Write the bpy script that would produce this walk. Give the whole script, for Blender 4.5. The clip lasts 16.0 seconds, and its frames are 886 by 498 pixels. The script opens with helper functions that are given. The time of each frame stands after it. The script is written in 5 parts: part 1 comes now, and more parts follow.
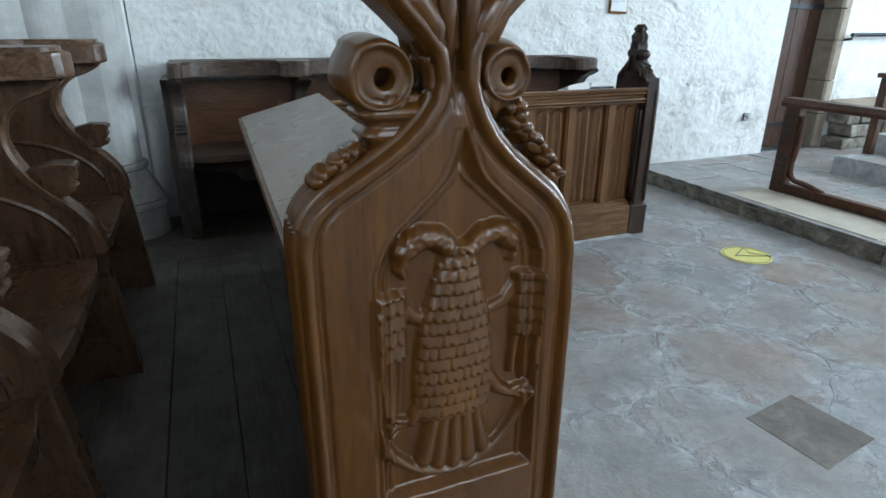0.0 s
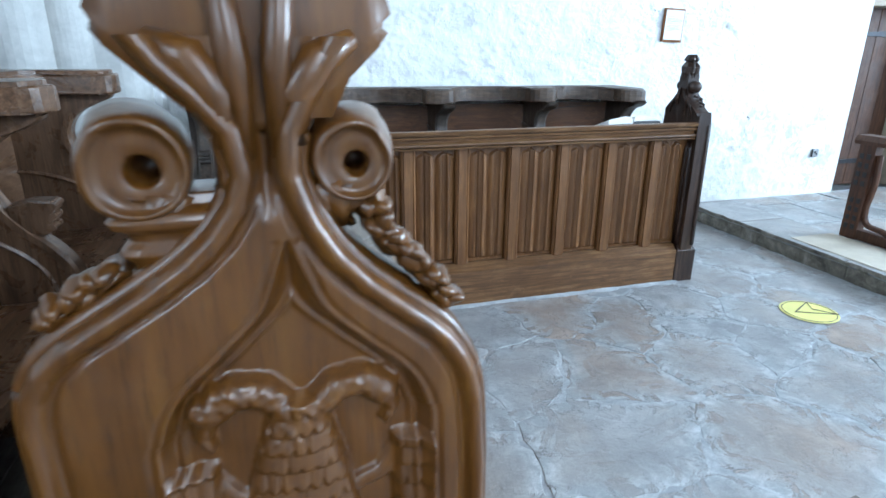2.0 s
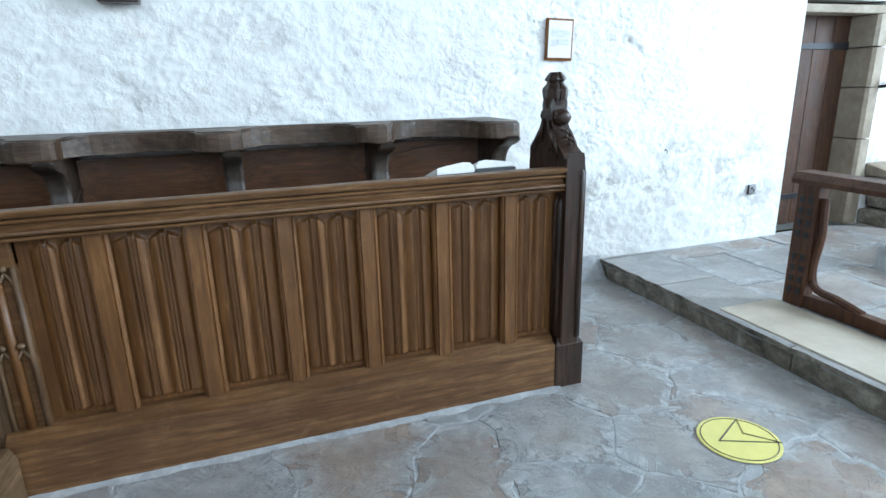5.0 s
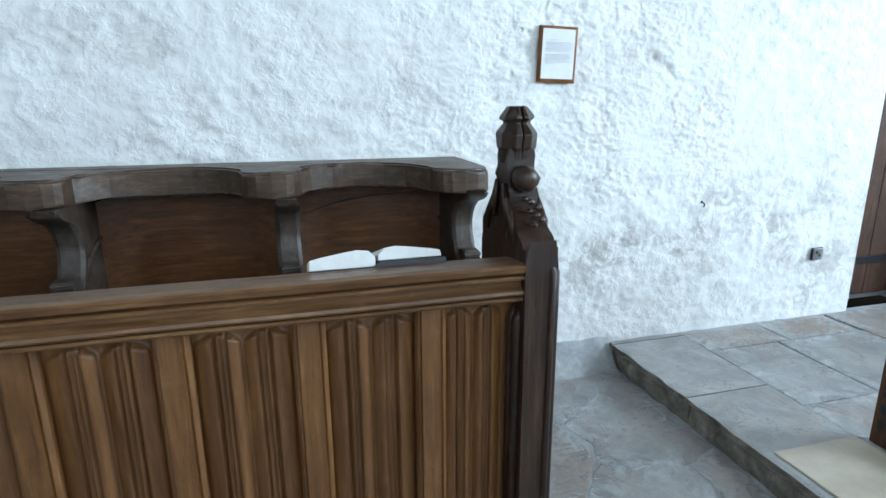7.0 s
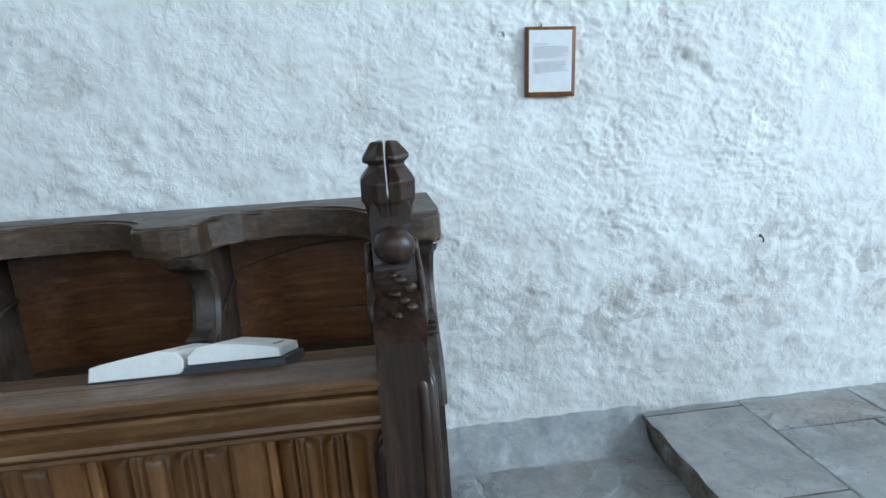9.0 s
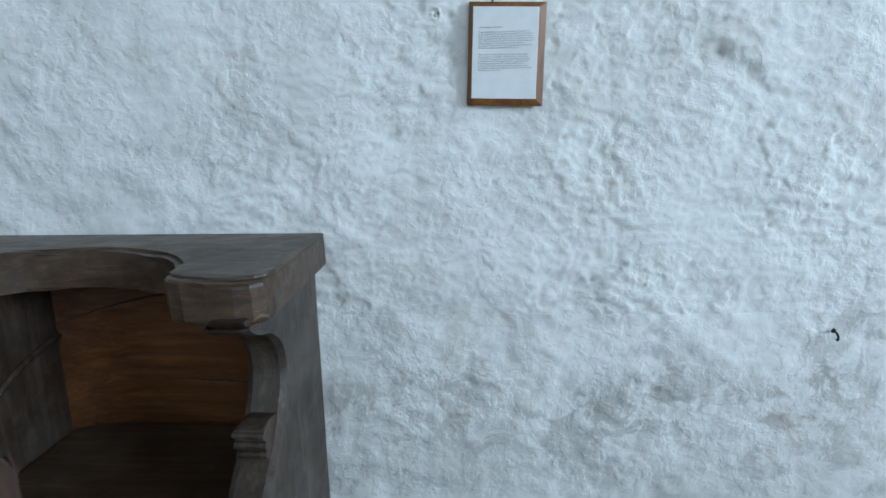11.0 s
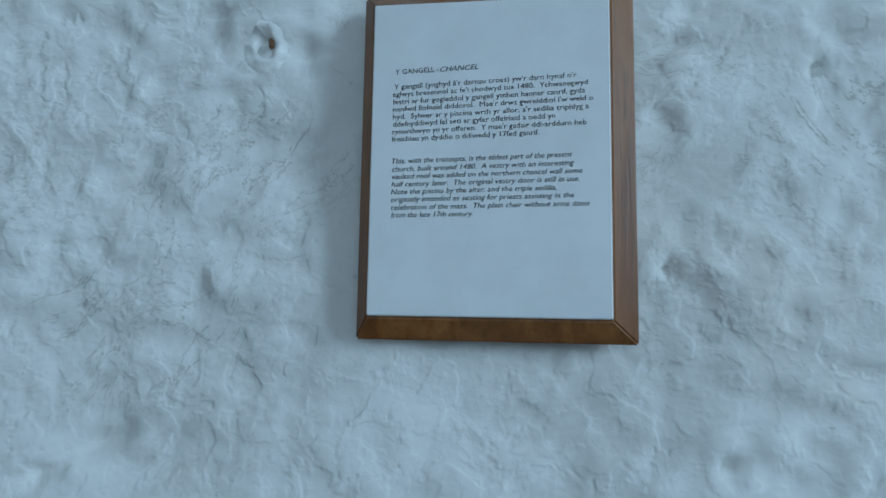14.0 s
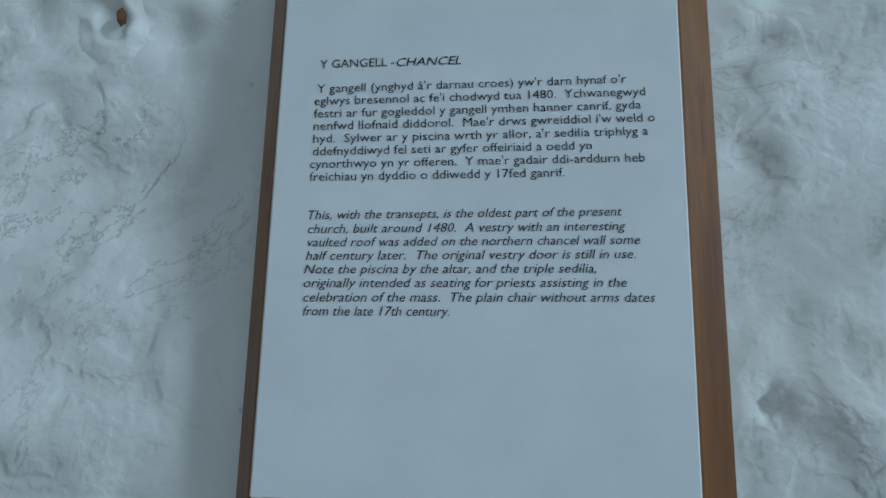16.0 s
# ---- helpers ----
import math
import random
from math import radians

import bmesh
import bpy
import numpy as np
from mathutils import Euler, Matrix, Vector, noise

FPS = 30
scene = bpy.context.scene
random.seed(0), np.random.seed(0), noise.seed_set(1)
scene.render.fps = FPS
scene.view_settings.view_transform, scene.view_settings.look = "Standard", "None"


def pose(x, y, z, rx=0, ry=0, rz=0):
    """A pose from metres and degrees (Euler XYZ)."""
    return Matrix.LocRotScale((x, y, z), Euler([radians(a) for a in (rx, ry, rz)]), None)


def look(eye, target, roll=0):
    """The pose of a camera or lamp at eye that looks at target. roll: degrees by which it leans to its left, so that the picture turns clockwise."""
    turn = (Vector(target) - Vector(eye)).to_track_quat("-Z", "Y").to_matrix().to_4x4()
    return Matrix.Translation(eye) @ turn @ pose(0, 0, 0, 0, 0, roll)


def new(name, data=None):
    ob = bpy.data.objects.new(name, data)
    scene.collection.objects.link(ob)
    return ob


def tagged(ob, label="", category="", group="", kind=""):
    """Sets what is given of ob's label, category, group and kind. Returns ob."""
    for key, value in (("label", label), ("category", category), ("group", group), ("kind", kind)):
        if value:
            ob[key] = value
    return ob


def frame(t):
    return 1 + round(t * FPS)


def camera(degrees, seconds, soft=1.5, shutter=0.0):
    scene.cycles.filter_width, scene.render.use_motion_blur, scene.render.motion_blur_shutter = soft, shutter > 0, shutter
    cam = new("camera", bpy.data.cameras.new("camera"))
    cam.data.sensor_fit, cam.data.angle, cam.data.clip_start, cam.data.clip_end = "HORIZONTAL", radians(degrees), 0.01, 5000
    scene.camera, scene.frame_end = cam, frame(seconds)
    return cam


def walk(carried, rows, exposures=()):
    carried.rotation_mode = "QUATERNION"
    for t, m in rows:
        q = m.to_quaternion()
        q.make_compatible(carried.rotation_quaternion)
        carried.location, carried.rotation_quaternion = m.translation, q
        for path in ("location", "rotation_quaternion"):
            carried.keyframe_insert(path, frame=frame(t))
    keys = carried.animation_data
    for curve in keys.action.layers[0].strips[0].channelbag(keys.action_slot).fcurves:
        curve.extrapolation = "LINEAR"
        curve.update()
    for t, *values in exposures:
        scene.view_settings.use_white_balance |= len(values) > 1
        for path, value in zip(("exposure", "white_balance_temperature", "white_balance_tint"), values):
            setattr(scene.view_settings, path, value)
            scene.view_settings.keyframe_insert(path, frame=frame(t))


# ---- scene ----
cam = camera(74.8, 16.0, shutter=0.2)
PATH = [
    (0, (-0.055, -0.044, 1.376), (0.646, 1.683, 0.65), 0.2),
    (0.5, (-0.081, 0.001, 1.375), (0.516, 1.751, 0.612), 0.4),
    (1, (-0.091, 0.043, 1.377), (0.44, 1.808, 0.601), 0.9),
    (1.5, (-0.009, 0.08, 1.377), (0.487, 1.861, 0.614), -0.1),
    (2, (0.203, 0.125, 1.401), (0.733, 1.939, 0.747), 0.3),
    (2.2, (0.285, 0.138, 1.407), (0.827, 1.953, 0.764), -0.6),
    (2.5, (0.423, 0.174, 1.402), (1.04, 1.97, 0.775), -2.2),
    (3, (0.633, 0.316, 1.384), (1.348, 2.084, 0.782), 0.9),
    (3.5, (0.803, 0.409, 1.37), (1.478, 2.194, 0.774), -0.9),
    (3.7, (0.882, 0.457, 1.354), (1.542, 2.247, 0.754), -1.1),
    (5.8, (1.662, 1.321, 1.342), (2.235, 3.165, 0.822), -0.7),
    (6, (1.749, 1.41, 1.351), (2.29, 3.265, 0.832), -0.3),
    (6.5, (1.919, 1.581, 1.378), (2.39, 3.459, 0.876), -1.3),
    (7, (2.039, 1.75, 1.399), (2.554, 3.615, 0.89), -0.3),
    (7.5, (2.149, 1.876, 1.414), (2.652, 3.755, 0.946), -1.4),
    (8, (2.31, 1.945, 1.415), (2.696, 3.854, 0.958), -1.2),
    (8.5, (2.49, 2.001, 1.427), (2.74, 3.934, 0.98), -1.8),
    (8.7, (2.542, 2.045, 1.412), (2.782, 3.979, 0.963), -2.9),
    (10.8, (3.179, 2.699, 1.415), (3.044, 4.65, 0.998), -1.8),
    (11, (3.198, 2.776, 1.412), (3.095, 4.729, 0.995), -1.2),
    (11.5, (3.213, 3.051, 1.429), (3.198, 5.029, 1.131), 0.6),
    (12, (3.229, 3.262, 1.44), (3.226, 5.251, 1.233), 0.5),
    (12.5, (3.298, 3.446, 1.437), (3.109, 5.436, 1.376), -0.0),
    (13, (3.347, 3.607, 1.458), (3.015, 5.579, 1.444), -0.2),
    (13.5, (3.33, 3.743, 1.46), (3.018, 5.715, 1.569), -0.6),
    (14, (3.294, 3.893, 1.48), (3.063, 5.869, 1.686), -1.0),
    (14.5, (3.28, 4.013, 1.502), (3.1, 5.991, 1.73), -1.0),
    (15, (3.274, 4.056, 1.513), (3.155, 6.036, 1.764), -0.9),
    (15.5, (3.267, 4.052, 1.524), (3.179, 6.027, 1.823), -0.5),
    (16, (3.275, 4.055, 1.528), (3.21, 6.024, 1.874), -0.6),
]
EXPO = [(0, -0.17, 6050, 10), (0.6, 0.17, 5950, 10), (1.5, 0.5, 5550, 10), (2.2, 0.62, 5450, 10), (3.7, 0.47, 5850, 10), (5.8, 0.2, 5880, 10), (8.0, -0.2, 5820, 9), (8.7, -0.3, 5800, 9), (11, -0.76, 5780, 9), (12.2, -0.93, 5720, 8), (13.2, -1.22, 5320, 2), (14.5, -1.45, 5200, 2), (16, -1.5, 5600, 4)]
walk(cam, [(t, look(eye, target, roll)) for t, eye, target, roll in PATH],
     exposures=EXPO)

# ---- world and light ----
world = bpy.data.worlds.new("world")
scene.world = world
world.use_nodes = True
wn = world.node_tree
sky = wn.nodes.new("ShaderNodeTexSky")
sky.sky_type, sky.sun_disc = "NISHITA", False
sky.sun_elevation, sky.sun_rotation = radians(35), radians(150)
wn.nodes["Background"].inputs[1].default_value = 0.12
wn.links.new(sky.outputs[0], wn.nodes["Background"].inputs[0])
sun = new("sun", bpy.data.lights.new("sun", "SUN"))
sun.data.energy, sun.data.angle, sun.data.color = 0.8, radians(15), (1.0, 0.96, 0.9)
sun.matrix_world = look((4, -12, 9), (2, 0, 0))


def window_light(place, target, w, h, power, color):
    """Daylight standing in a window's opening."""
    li = bpy.data.lights.new("window_daylight", "AREA")
    li.shape, li.size, li.size_y, li.energy, li.color = "RECTANGLE", w, h, power, color
    ob = new("window_daylight", li)
    ob.matrix_world = look(place, target)


COOL = (0.75, 0.91, 1.0)
window_light((1.6, -3.3, 3.4), (1.6, 0, 2.6), 1.6, 2.8, 88, COOL)
window_light((5.2, -3.3, 3.4), (5.0, 0, 2.6), 1.6, 2.8, 88, COOL)
# fill for the west stalls, from a nave window added out of view
window_light((-3.1, -3.3, 3.4), (-3.0, 0, 2.0), 1.6, 2.8, 110, COOL)
window_light((9.9, 0.4, 3.4), (5.0, 0.4, 2.4), 2.6, 3.4, 810, COOL)


# ---- helpers of this scene ----
def thing(name, m, label, category, group="", kind=""):
    ob = new(name)
    ob.matrix_world = m
    ob.empty_display_size = 0.05
    return tagged(ob, label, category, group, kind)


def link_mesh(name, bm, mat):
    me = bpy.data.meshes.new(name)
    bmesh.ops.recalc_face_normals(bm, faces=bm.faces)
    bm.to_mesh(me)
    bm.free()
    me.materials.append(mat)
    return new(name, me)


def part(name, bm, mat, parent, label="", smooth=False):
    ob = link_mesh(name, bm, mat)
    if smooth:
        for p in ob.data.polygons:
            p.use_smooth = True
    ob.parent = parent
    return tagged(ob, label)


def mesh_object(name, verts, faces, mat, parent=None, smooth=False):
    me = bpy.data.meshes.new(name)
    me.from_pydata(verts, [], faces)
    me.materials.append(mat)
    if smooth:
        for p in me.polygons:
            p.use_smooth = True
    me.update()
    ob = new(name, me)
    ob.parent = parent
    return ob


def box(bm, x0, x1, y0, y1, z0, z1, bevel=0.0, seg=2):
    made = bmesh.ops.create_cube(bm, size=1)["verts"]
    for v in made:
        v.co = Vector((x0 + (v.co.x + 0.5) * (x1 - x0), y0 + (v.co.y + 0.5) * (y1 - y0), z0 + (v.co.z + 0.5) * (z1 - z0)))
    if bevel:
        edges = list({e for v in made for e in v.link_edges})
        bmesh.ops.bevel(bm, geom=edges, offset=bevel, segments=seg, affect="EDGES", profile=0.6)
    return bm


def slab(bm, pts, axis, a, b, bevel=0.0, seg=2):
    """A flat outline, drawn in the two axes left over, made thick from a to b along axis."""
    def at(p, d):
        return {"x": (d, p[0], p[1]), "y": (p[0], d, p[1]), "z": (p[0], p[1], d)}[axis]
    lo = [bm.verts.new(at(p, a)) for p in pts]
    hi = [bm.verts.new(at(p, b)) for p in pts]
    n = len(pts)
    caps = [bm.faces.new(lo[::-1]), bm.faces.new(hi)]
    for i in range(n):
        bm.faces.new((lo[i], lo[(i + 1) % n], hi[(i + 1) % n], hi[i]))
    if bevel:
        edges = list({e for f in caps for e in f.edges})
        bmesh.ops.bevel(bm, geom=edges, offset=bevel, segments=seg, affect="EDGES", profile=0.6)
    return bm


def knob(bm, c, r, sub=2):
    """A rounded boss with radii r about c."""
    made = bmesh.ops.create_icosphere(bm, subdivisions=sub, radius=1)["verts"]
    for v in made:
        v.co = Vector((c[0] + v.co.x * r[0], c[1] + v.co.y * r[1], c[2] + v.co.z * r[2]))
    return bm


def curve_through(pts, n=8):
    """Points of a smooth line through pts (Catmull-Rom)."""
    p = [Vector(q) for q in pts]
    p = [2 * p[0] - p[1]] + p + [2 * p[-1] - p[-2]]
    out = []
    for i in range(1, len(p) - 2):
        for k in range(n):
            t = k / n
            out.append(0.5 * ((2 * p[i]) + (p[i + 1] - p[i - 1]) * t + (2 * p[i - 1] - 5 * p[i] + 4 * p[i + 1] - p[i + 2]) * t * t
                              + (3 * p[i] - p[i - 1] - 3 * p[i + 1] + p[i + 2]) * t ** 3))
    return out + [p[-2]]


def tube(bm, pts, radius, sides=8):
    """A round bar along 3D points; radius: a number or one for each point."""
    rings = []
    for i, p in enumerate(pts):
        p = Vector(p)
        d = (Vector(pts[min(i + 1, len(pts) - 1)]) - Vector(pts[max(i - 1, 0)])).normalized()
        u = d.orthogonal().normalized() if abs(d.z) > 0.95 else d.cross(Vector((0, 0, 1))).normalized()
        w = d.cross(u)
        r = radius[i] if isinstance(radius, (list, tuple)) else radius
        rings.append([bm.verts.new(p + r * (math.cos(a) * u + math.sin(a) * w)) for a in (2 * math.pi * k / sides for k in range(sides))])
    for a, b in zip(rings, rings[1:]):
        for k in range(sides):
            bm.faces.new((a[k], a[(k + 1) % sides], b[(k + 1) % sides], b[k]))
    bm.faces.new(rings[0][::-1]), bm.faces.new(rings[-1])
    return bm


def wobble(bm, amount, size, seed=0.0):
    """Uneven, hand-worked surfaces."""
    for v in bm.verts:
        q = v.co / size + Vector((seed, seed * 1.7, 3.1))
        v.co += amount * Vector((noise.noise(q), noise.noise(q + Vector((9, 1, 5))), noise.noise(q + Vector((4, 7, 2)))))
    return bm


# ---- materials ----
def node_material(name):
    mat = bpy.data.materials.new(name)
    mat.use_nodes = True
    nt = mat.node_tree
    return mat, nt, nt.nodes["Principled BSDF"]


def tex_noise(nt, vec, scale, detail=6, rough=0.6, distort=0.0):
    n = nt.nodes.new("ShaderNodeTexNoise")
    n.inputs["Scale"].default_value, n.inputs["Detail"].default_value = scale, detail
    n.inputs["Roughness"].default_value, n.inputs["Distortion"].default_value = rough, distort
    nt.links.new(vec, n.inputs["Vector"])
    return n.outputs["Fac"]


def ramp(nt, fac, stops):
    r = nt.nodes.new("ShaderNodeValToRGB")
    while len(r.color_ramp.elements) < len(stops):
        r.color_ramp.elements.new(0.5)
    for e, (p, c) in zip(r.color_ramp.elements, stops):
        e.position = p
        e.color = (*c, 1) if len(c) == 3 else c
    nt.links.new(fac, r.inputs[0])
    return r.outputs[0]


def mix(nt, fac, a, b, mode="MIX"):
    m = nt.nodes.new("ShaderNodeMix")
    m.data_type, m.blend_type = "RGBA", mode
    for sock, v in ((m.inputs[0], fac), (m.inputs[6], a), (m.inputs[7], b)):
        if isinstance(v, (int, float)):
            sock.default_value = v
        elif isinstance(v, tuple):
            sock.default_value = (*v, 1)
        else:
            nt.links.new(v, sock)
    return m.outputs[2]


def grey(v):
    return (v, v, v)


def coords(nt, scale=(1, 1, 1), shift=False):
    tc = nt.nodes.new("ShaderNodeTexCoord")
    mp = nt.nodes.new("ShaderNodeMapping")
    mp.inputs["Scale"].default_value = scale
    nt.links.new(tc.outputs["Object"], mp.inputs["Vector"])
    if shift:
        info = nt.nodes.new("ShaderNodeObjectInfo")
        m = nt.nodes.new("ShaderNodeMath")
        m.operation = "MULTIPLY"
        m.inputs[1].default_value = 37.0
        nt.links.new(info.outputs["Random"], m.inputs[0])
        nt.links.new(m.outputs[0], mp.inputs["Location"])
    return mp.outputs[0]


def relief(nt, bsdf, height, strength, distance):
    b = nt.nodes.new("ShaderNodeBump")
    b.inputs["Strength"].default_value, b.inputs["Distance"].default_value = strength, distance
    nt.links.new(height, b.inputs["Height"])
    nt.links.new(b.outputs[0], bsdf.inputs["Normal"])


def wood(name, dark, mid, light, axis="z", rough=0.45, worn=0.3, bump=0.25, dust=0.0):
    """Old oak: long grain along axis, stains, pale worn patches, fine pores."""
    mat, nt, bsdf = node_material(name)
    long, across = 2.0, 26.0
    sc = {"x": (long, across, across), "y": (across, long, across), "z": (across, across, long)}[axis]
    v = coords(nt, sc, True)
    plain = coords(nt, (1, 1, 1), True)
    grain = tex_noise(nt, v, 2.2, 7, 0.62, 0.6)
    fine = tex_noise(nt, coords(nt, tuple(4 * a for a in sc), True), 3.0, 4, 0.6)
    stain = tex_noise(nt, plain, 3.2, 6, 0.65, 0.4)
    patch = tex_noise(nt, plain, 9.0, 7, 0.7, 0.8)
    base = ramp(nt, grain, [(0.30, dark), (0.52, mid), (0.74, light)])
    base = mix(nt, ramp(nt, stain, [(0.38, grey(0)), (0.62, grey(1))]), base, mix(nt, 0.55, base, dark), "MIX")
    base = mix(nt, ramp(nt, patch, [(0.58, grey(0)), (0.75, grey(worn))]), base, light)
    base = mix(nt, ramp(nt, fine, [(0.30, grey(0.5)), (0.45, grey(0))]), base, tuple(0.45 * c for c in dark))
    if dust:
        base = mix(nt, ramp(nt, tex_noise(nt, plain, 5.0, 8, 0.75), [(0.42, grey(0)), (0.62, grey(dust))]), base, (0.36, 0.33, 0.29))
    nt.links.new(base, bsdf.inputs["Base Color"])
    r = ramp(nt, patch, [(0.3, grey(rough - 0.08)), (0.7, grey(rough + 0.16))])
    nt.links.new(r, bsdf.inputs["Roughness"])
    bsdf.inputs["Specular IOR Level"].default_value = 0.45
    both = mix(nt, 0.35, grain, fine)
    relief(nt, bsdf, both, bump, 0.004)
    return mat


OAK_DESK = wood("desk_oak_upright", (0.090, 0.036, 0.0100), (0.170, 0.072, 0.0215), (0.27, 0.128, 0.045), "z", 0.36, 0.45, 0.2)
OAK_RAIL = wood("desk_oak_level", (0.072, 0.031, 0.0105), (0.168, 0.080, 0.030), (0.29, 0.160, 0.070), "x", 0.36, 0.4, 0.18)
OAK_PALE = wood("pale_oak_upright", (0.065, 0.034, 0.015), (0.155, 0.088, 0.042), (0.26, 0.165, 0.088), "z", 0.5, 0.3)
OAK_PALE_Y = wood("pale_oak_level", (0.07, 0.038, 0.018), (0.17, 0.100, 0.050), (0.29, 0.19, 0.105), "y", 0.45, 0.4)
# book board: the grey of the sky's sheen is put into its base colour
OAK_BOARD = wood("pale_sheen_board", (0.235, 0.182, 0.134), (0.255, 0.199, 0.149), (0.28, 0.222, 0.170), "y", 0.28, 0.08, 0.015)
OAK_GOLD = wood("polished_oak", (0.070, 0.0250, 0.0030), (0.121, 0.0435, 0.0054), (0.165, 0.068, 0.0090), "z", 0.34, 0.2, 0.08)
OAK_OLD = wood("dark_oak_level", (0.026, 0.0125, 0.006), (0.074, 0.039, 0.019), (0.17, 0.105, 0.058), "x", 0.38, 0.4, 0.45, 0.07)
OAK_OLD_Z = wood("dark_oak_upright", (0.020, 0.012, 0.008), (0.050, 0.030, 0.019), (0.12, 0.082, 0.055), "z", 0.45, 0.4, 0.4, 0.12)
OAK_RED = wood("red_brown_oak", (0.070, 0.0255, 0.0075), (0.140, 0.052, 0.0155), (0.235, 0.098, 0.031), "x", 0.36, 0.25, 0.15)
OAK_STALL = wood("stall_oak", (0.055, 0.028, 0.014), (0.150, 0.077, 0.040), (0.27, 0.155, 0.085), "x", 0.26, 0.35, 0.2)
OAK_STALL_Z = wood("stall_oak_upright", (0.046, 0.024, 0.013), (0.120, 0.063, 0.034), (0.22, 0.127, 0.072), "z", 0.26, 0.3, 0.15)
OAK_POST = wood("finial_oak", (0.016, 0.008, 0.005), (0.042, 0.021, 0.013), (0.095, 0.052, 0.033), "z", 0.32, 0.25, 0.25)
PLANK = wood("floor_plank", (0.040, 0.034, 0.028), (0.076, 0.064, 0.053), (0.13, 0.112, 0.094), "y", 0.6, 0.3, 0.35, 0.15)
DOOR_OAK = wood("door_oak", (0.030, 0.011, 0.005), (0.072, 0.027, 0.010), (0.115, 0.050, 0.021), "z", 0.6, 0.15, 0.35)
RAIL_OAK = wood("altar_rail_oak", (0.040, 0.014, 0.006), (0.092, 0.034, 0.013), (0.15, 0.062, 0.026), "z", 0.5, 0.15, 0.25)
FRAME_OAK = wood("notice_oak", (0.135, 0.045, 0.008), (0.245, 0.092, 0.019), (0.36, 0.158, 0.040), "z", 0.33, 0.2, 0.15)


gold = OAK_GOLD.node_tree.nodes["Principled BSDF"]
gold.inputs["Coat Weight"].default_value, gold.inputs["Coat Roughness"].default_value = 0.4, 0.20


def plaster():
    """Limewashed rubble: white, lumpy, grey-brown in the hollows."""
    mat, nt, bsdf = node_material("limewash")
    v = coords(nt)
    big = tex_noise(nt, v, 1.3, 6, 0.6, 0.5)
    mid = tex_noise(nt, v, 7.0, 7, 0.65, 0.6)
    fine = tex_noise(nt, v, 40.0, 6, 0.6, 0.3)
    speck = tex_noise(nt, v, 130.0, 3, 0.5)
    att = nt.nodes.new("ShaderNodeAttribute")
    att.attribute_name = "hollow"
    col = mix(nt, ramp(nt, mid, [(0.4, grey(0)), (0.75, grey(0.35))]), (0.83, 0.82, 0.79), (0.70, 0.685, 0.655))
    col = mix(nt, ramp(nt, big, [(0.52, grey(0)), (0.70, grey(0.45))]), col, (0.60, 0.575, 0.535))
    # grey-brown, broken by noise, where the relief lies low and in the lower band
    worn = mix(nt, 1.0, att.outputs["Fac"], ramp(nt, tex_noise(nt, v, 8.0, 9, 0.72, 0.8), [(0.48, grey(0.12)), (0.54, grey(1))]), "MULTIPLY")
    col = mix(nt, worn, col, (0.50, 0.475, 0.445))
    col = mix(nt, ramp(nt, tex_noise(nt, v, 4.5, 8, 0.7, 0.8), [(0.56, grey(0)), (0.72, grey(0.55))]), col, (0.66, 0.585, 0.52))
    col = mix(nt, ramp(nt, speck, [(0.22, grey(0.5)), (0.30, grey(0))]), col, (0.45, 0.42, 0.38))
    crack = tex_noise(nt, v, 9.0, 9, 0.7, 1.6)
    thin = mix(nt, 1.0, ramp(nt, crack, [(0.492, grey(0)), (0.5, grey(1)), (0.508, grey(0))]), ramp(nt, tex_noise(nt, v, 3.5, 4, 0.6), [(0.52, grey(0)), (0.64, grey(0.9))]), "MULTIPLY")
    col = mix(nt, thin, col, (0.30, 0.27, 0.23))
    nt.links.new(col, bsdf.inputs["Base Color"])
    bsdf.inputs["Roughness"].default_value = 0.78
    bsdf.inputs["Specular IOR Level"].default_value = 0.25
    ledge = ramp(nt, tex_noise(nt, v, 30.0, 3, 0.45, 0.25), [(0.40, grey(0)), (0.48, grey(0.25)), (0.53, grey(0.8)), (0.64, grey(1))])
    chip = ramp(nt, tex_noise(nt, v, 64.0, 3, 0.45, 0.15), [(0.40, grey(0)), (0.48, grey(0.3)), (0.54, grey(0.8)), (0.64, grey(1))])
    small = mix(nt, 0.25, ledge, chip)
    grain = mix(nt, 0.15, small, tex_noise(nt, v, 160.0, 3, 0.5))
    where = ramp(nt, tex_noise(nt, v, 5.0, 4, 0.6), [(0.35, grey(0.25)), (0.6, grey(1))])
    relief(nt, bsdf, mix(nt, 0.5, tex_noise(nt, v, 11.0, 2, 0.5, 0.2), mix(nt, 1.0, grain, where, "MULTIPLY")), 0.5, 0.012)
    return mat


